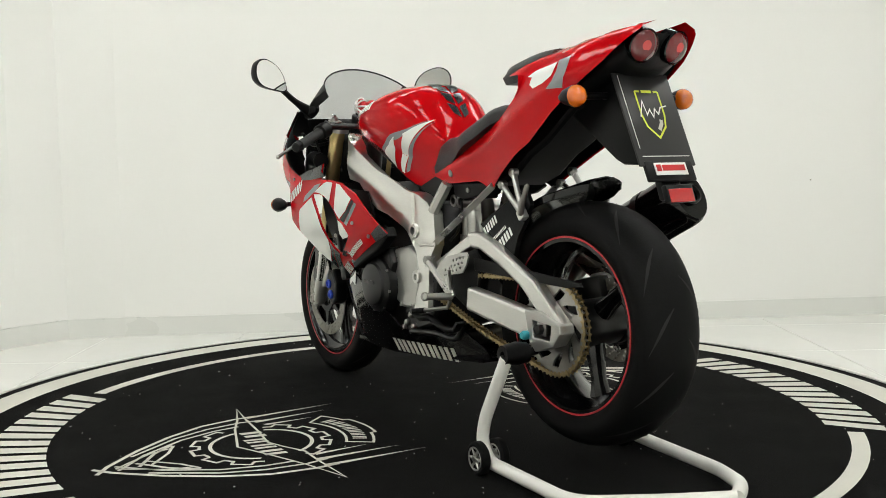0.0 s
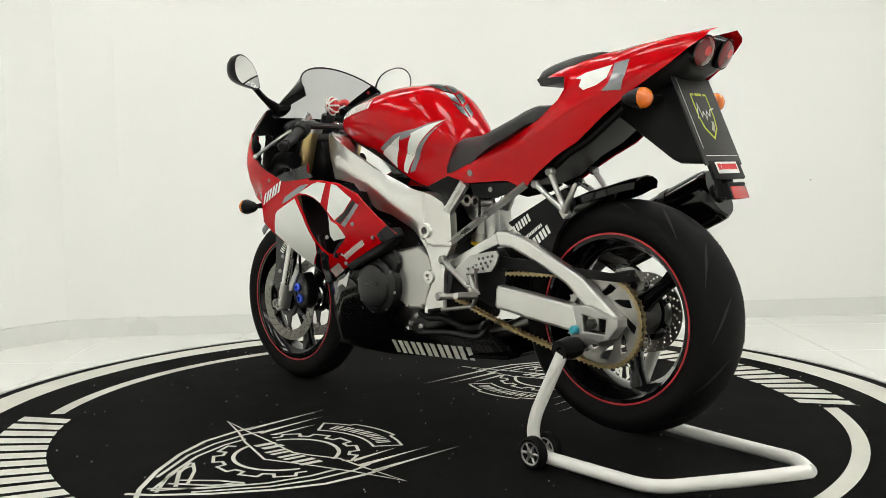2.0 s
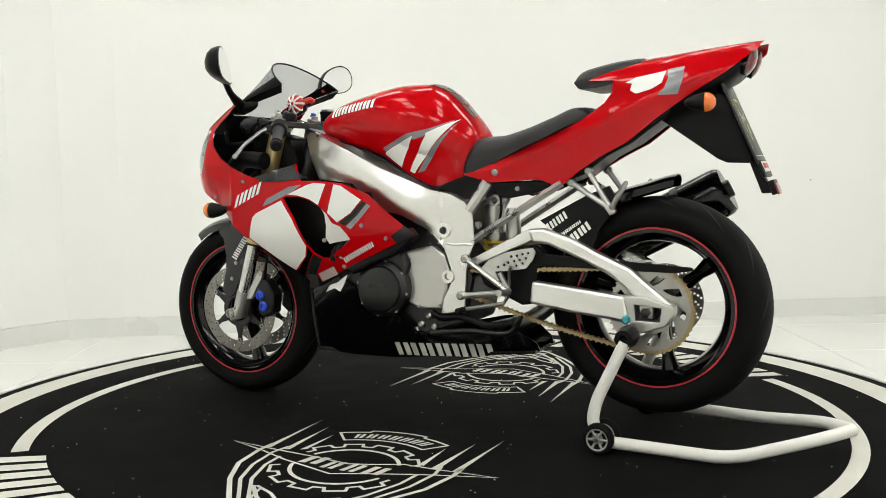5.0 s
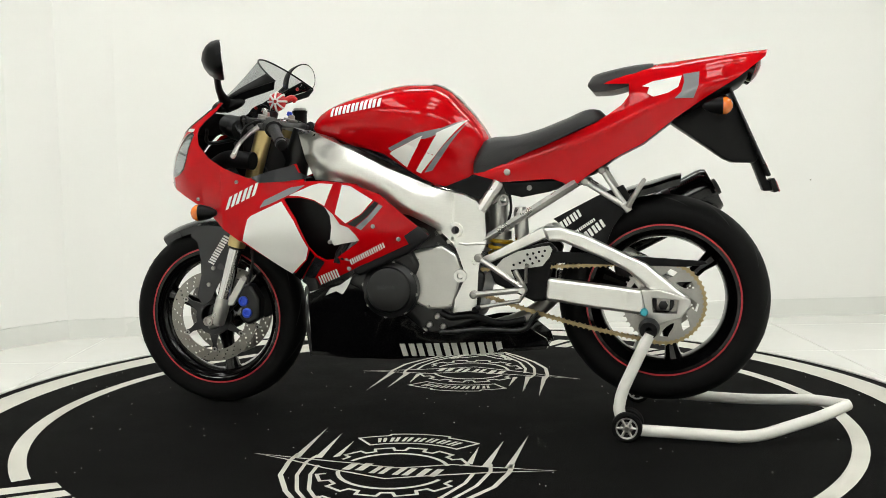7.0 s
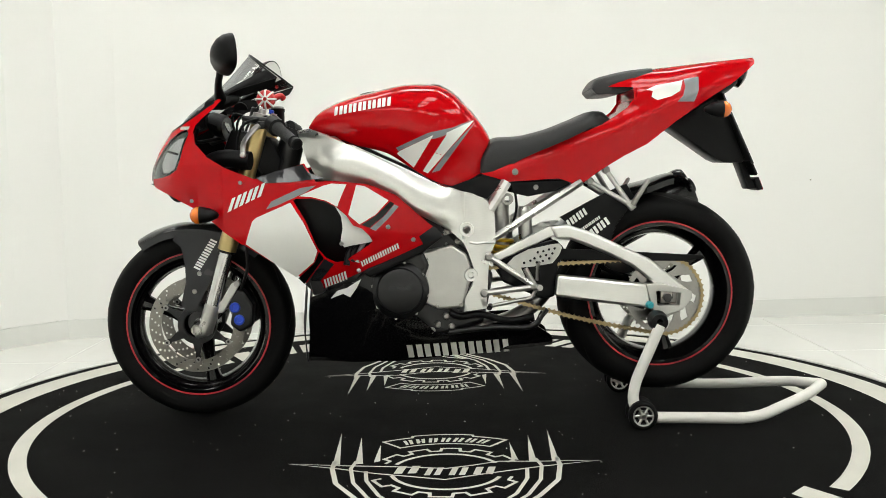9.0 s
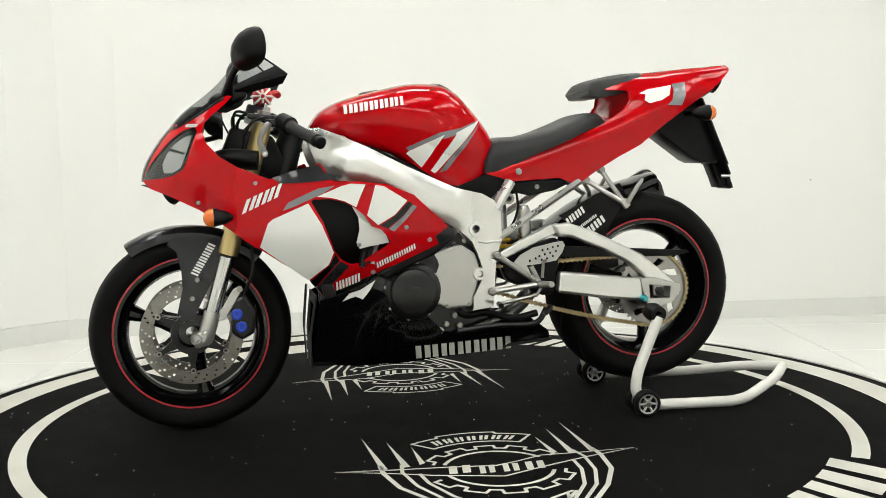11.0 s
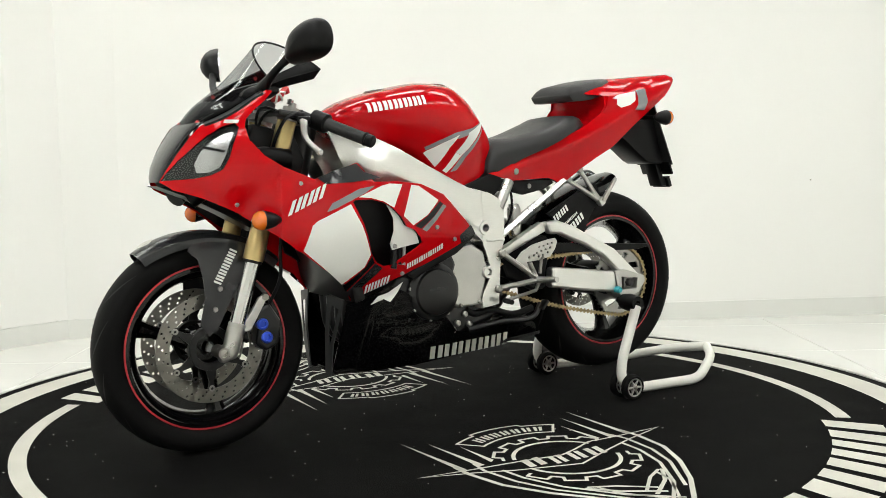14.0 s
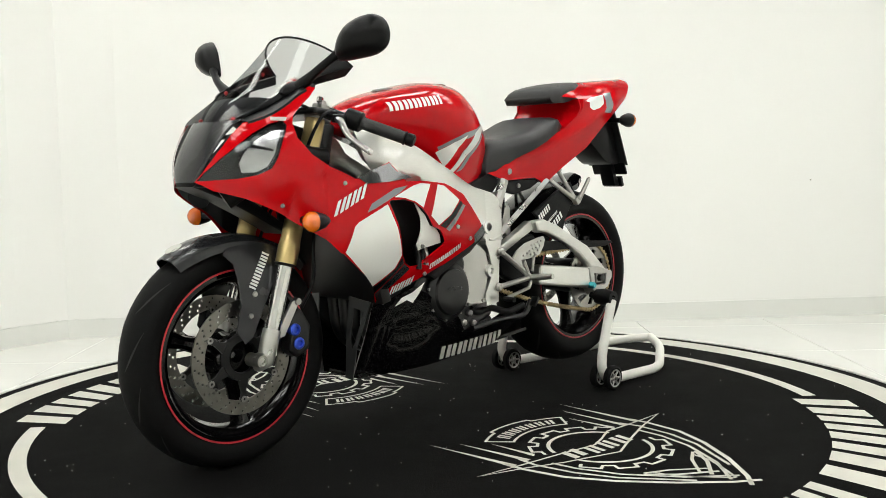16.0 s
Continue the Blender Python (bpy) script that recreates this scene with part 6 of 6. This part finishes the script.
for s in (1, -1):
    ring = part("bar_clamp", lathe([(-0.013, 0.0275), (-0.013, 0.036), (0.013, 0.036), (0.013, 0.0275)], Vector((0.524, s * 0.102 - 0.010, 0.905)) + fd * -0.010, -fd, 24, closed=True), ALUPAINT, clamp, "silver bar clamp ring")
    part("clamp_bolt", lathe([(-0.02, 0.0), (-0.02, 0.006), (0.02, 0.006), (0.024, 0.004), (0.024, 0.0)], (0.490, s * 0.104, 0.915), (0.2, s, 0), 10), CHROME, ring)
    part("adjuster", lathe([(0.0, 0.009), (0.012, 0.009), (0.014, 0.006), (0.014, 0.0)], Vector((0.527, s * 0.107, 0.950)), -fd, 6), BLUE if s < 0 else CHROME, clamp)
    part("switch_button", box((0.470, s * 0.178, 0.918), (0.012, 0.012, 0.010), (0, 0, 30 * s), 0.002), DECALRED if s < 0 else GREY, clamp)
    part("cowl_stay", tube(smooth_line([(0.66, s * 0.045, 0.87), (0.72, s * 0.10, 0.86), (0.70, s * 0.15, 0.90)], 5), 0.006, 8), SATINBLACK, bike)
    part("front_cable", tube(smooth_line([(0.50, s * 0.13, 0.93), (0.57, s * 0.16, 0.90), (0.59, s * 0.12, 0.80), (0.54, s * 0.09, 0.70)], 6), 0.0045, 8), BLACKPLASTIC, bike)
key = part("ignition_key", box((0.545, 0.0, 0.975), (0.004, 0.024, 0.030), (0, 0, 20), 0.003), BLACKPLASTIC, clamp, "black ignition key")
# striped cord ball hung on the key
ball = (0.524, 0.990)
rib = part("key_ribbon", lathe([(-0.020, 0.0), (-0.018, 0.012), (-0.010, 0.026), (0, 0.030), (0.010, 0.026), (0.018, 0.012), (0.020, 0.0)], (ball[0], 0.0, ball[1]), (0, 1, 0), 16), DECALRED, bike, "red and white striped key ribbon")
for k in range(8):
    a = radians(45 * k)
    pts = [(ball[0] + r * math.cos(a), y, ball[1] + r * math.sin(a)) for y, r in ((0.0205, 0.006), (0.0175, 0.016), (0.010, 0.0275), (0.0, 0.0312), (-0.010, 0.0275))]
    part("white_stripe", tube(pts, 0.0035, 6), DECALWHITE, rib)
part("ribbon_tail", tube(smooth_line([(ball[0] - 0.025, -0.01, ball[1] + 0.004), (ball[0] - 0.042, -0.02, ball[1] + 0.012), (ball[0] - 0.05, -0.03, ball[1] + 0.004)], 4), 0.010, 8), DECALRED, rib)
# instruments and inner cowl
part("instrument_pod", loft([[(0.655 + dx, 0.105 * k * math.cos(t), 0.905 + 0.040 * k * math.sin(t) + dz) for t in np.linspace(0, 2 * math.pi, 24, endpoint=False)] for dx, dz, k in ((0.05, 0.02, 0.4), (0.03, 0.012, 0.9), (0, 0, 1.0), (-0.012, -0.005, 0.92))]), BLACKPLASTIC, bike, "black instrument pod")
part("instrument_face", lathe([(0, 0.0), (0.003, 0.0), (0.003, 0.034), (0, 0.036)], (0.640, 0.03, 0.905), (-1, 0, 0.45), 24), DARKGREY, bike)
for s in (1, -1):
    part("inner_cowl", panel([(0.862, 0.757), (0.845, 0.81), (0.81, 0.86), (0.775, 0.884), (0.70, 0.930), (0.645, 0.962), (0.650, 0.945), (0.708, 0.900), (0.711, 0.880), (0.697, 0.850), (0.657, 0.808), (0.61, 0.778), (0.53, 0.742), (0.46, 0.757),
                             (0.39, 0.780), (0.362, 0.746), (0.44, 0.675), (0.50, 0.60), (0.535, 0.56), (0.64, 0.62), (0.72, 0.67), (0.80, 0.708)], fair_y, 0.0, 0.015, (), -0.010, None, s), BLACKPLASTIC, bike, "black inner cowl panel")
    part("air_duct", tube(smooth_line([(0.80, s * 0.06, 0.70), (0.66, s * 0.13, 0.80), (0.55, s * 0.15, 0.80)], 6), 0.028, 14), BLACKPLASTIC, bike)
part("chin_panel", plate([(0.88, 0.735), (0.79, 0.700), (0.70, 0.655), (0.60, 0.60), (0.60, 0.625), (0.70, 0.69), (0.80, 0.73)], -0.05, 0.05, (), 0.004), BLACKPLASTIC, bike, "black chin panel", angle=18)

# ---- paddock stand ----
stand = holder("paddock_stand", "white tubular rear paddock stand with black rollers", "motorcycle stand")
ST = 0.0165
for s in (1, -1):
    arm = fillet([(-0.650, s * 0.215, 0.300), (-0.575, s * 0.232, 0.135), (-0.565, s * 0.235, 0.075), (-0.600, s * 0.235, 0.030), (-0.930, s * 0.225, 0.022), (-1.120, s * 0.10, 0.060), (-1.215, s * 0.0, 0.078)][:6] + [(-1.200, s * 0.0, 0.072)], 0.06, 6)
    part("side_tube", tube(arm[:], ST, 16), STANDWHITE, stand, "white bent steel tube")
    part("support_arm", tube([(-0.650, s * 0.225, 0.300), (-0.650, s * 0.125, 0.312)], 0.011, 12), BLACKPLASTIC, stand)
    part("support_cup", lathe([(-0.05, 0.010), (-0.05, 0.026), (-0.02, 0.030), (0.02, 0.024), (0.02, 0.010)], (-0.648, s * 0.205, 0.310), (0, s, 0), 18, closed=True), BLACKPLASTIC, stand, "black rubber support cup")
    for y in (0.262, 0.205):
        c = (-0.592, s * y, 0.043)
        w = part("roller", lathe([(-0.010, 0.018), (-0.013, 0.036), (-0.008, 0.0425), (0.008, 0.0425), (0.013, 0.036), (0.010, 0.018)], c, (0, 1, 0), 28, closed=True), RUBBER, stand, "black rubber roller")
        bm = lathe([(-0.014, 0.004), (-0.013, 0.011), (0.013, 0.011), (0.014, 0.004)], c, (0, 1, 0), 16, closed=True)
        for k in range(6):
            a = radians(60 * k)
            for e in (-0.009, 0.009):
                part("hub_spoke", tube([Vector(c) + Vector((0.008 * math.cos(a), e, 0.008 * math.sin(a))), Vector(c) + Vector((0.030 * math.cos(a), e, 0.030 * math.sin(a)))], 0.0042, 6), ALUPAINT, w)
        part("hub_rim", lathe([(-0.0125, 0.026), (-0.0135, 0.0305), (0.0135, 0.0305), (0.0125, 0.026)], c, (0, 1, 0), 24, closed=True), ALUPAINT, w)
        part("roller_hub", bm, ALUPAINT, w, "grey metal roller hub")
    part("axle", tube([(-0.592, s * 0.19, 0.043), (-0.592, s * 0.280, 0.043)], 0.006, 10), STEEL, stand)

# ---- floor tiles ----
def tile_mesh(w):
    b = box((0, 0, 0), (w, w, 0.012), bevel=0.0015, seg=1)
    me = bpy.data.meshes.new("tile")
    bmesh.ops.recalc_face_normals(b, faces=b.faces[:])
    b.to_mesh(me)
    b.free()
    me.materials.append(TILE)
    return me


TILE_W = 0.79
TM = tile_mesh(TILE_W - 0.004)
for i in range(-3, 9):
    for j in range(-12, 4):
        x, y = -1.94 + TILE_W * (i + 0.5), 1.87 + TILE_W * (j + 0.5)
        if -3.9 < x < 4.6 and -7.2 < y < 3.6 and math.hypot(x, y) > 0.9:
            o = new("tile", TM)
            o.parent = floor
            o.location = (x, y, FLOOR - 0.0061)


# ---- what moves: the turntable turns, and carries the motorcycle and its stand ----
def motions():
    rows = []
    for k in range(33):
        t = 0.5 * k
        rows.append((t, Matrix.Rotation(3.03412 + 0.1131746 * (t - 8.0), 4, "Z")))
    shift = Matrix.Translation((0.0, -0.018, 0.0))
    skew = Matrix.Translation((-0.592, 0.250, 0.0)) @ Matrix.Rotation(radians(-2.6), 4, "Z") @ Matrix.Translation((0.592, -0.257, 0.0))
    walk(turntable, rows)
    walk(bike, [(t, m @ shift) for t, m in rows])
    walk(stand, [(t, m @ skew) for t, m in rows])


motions()
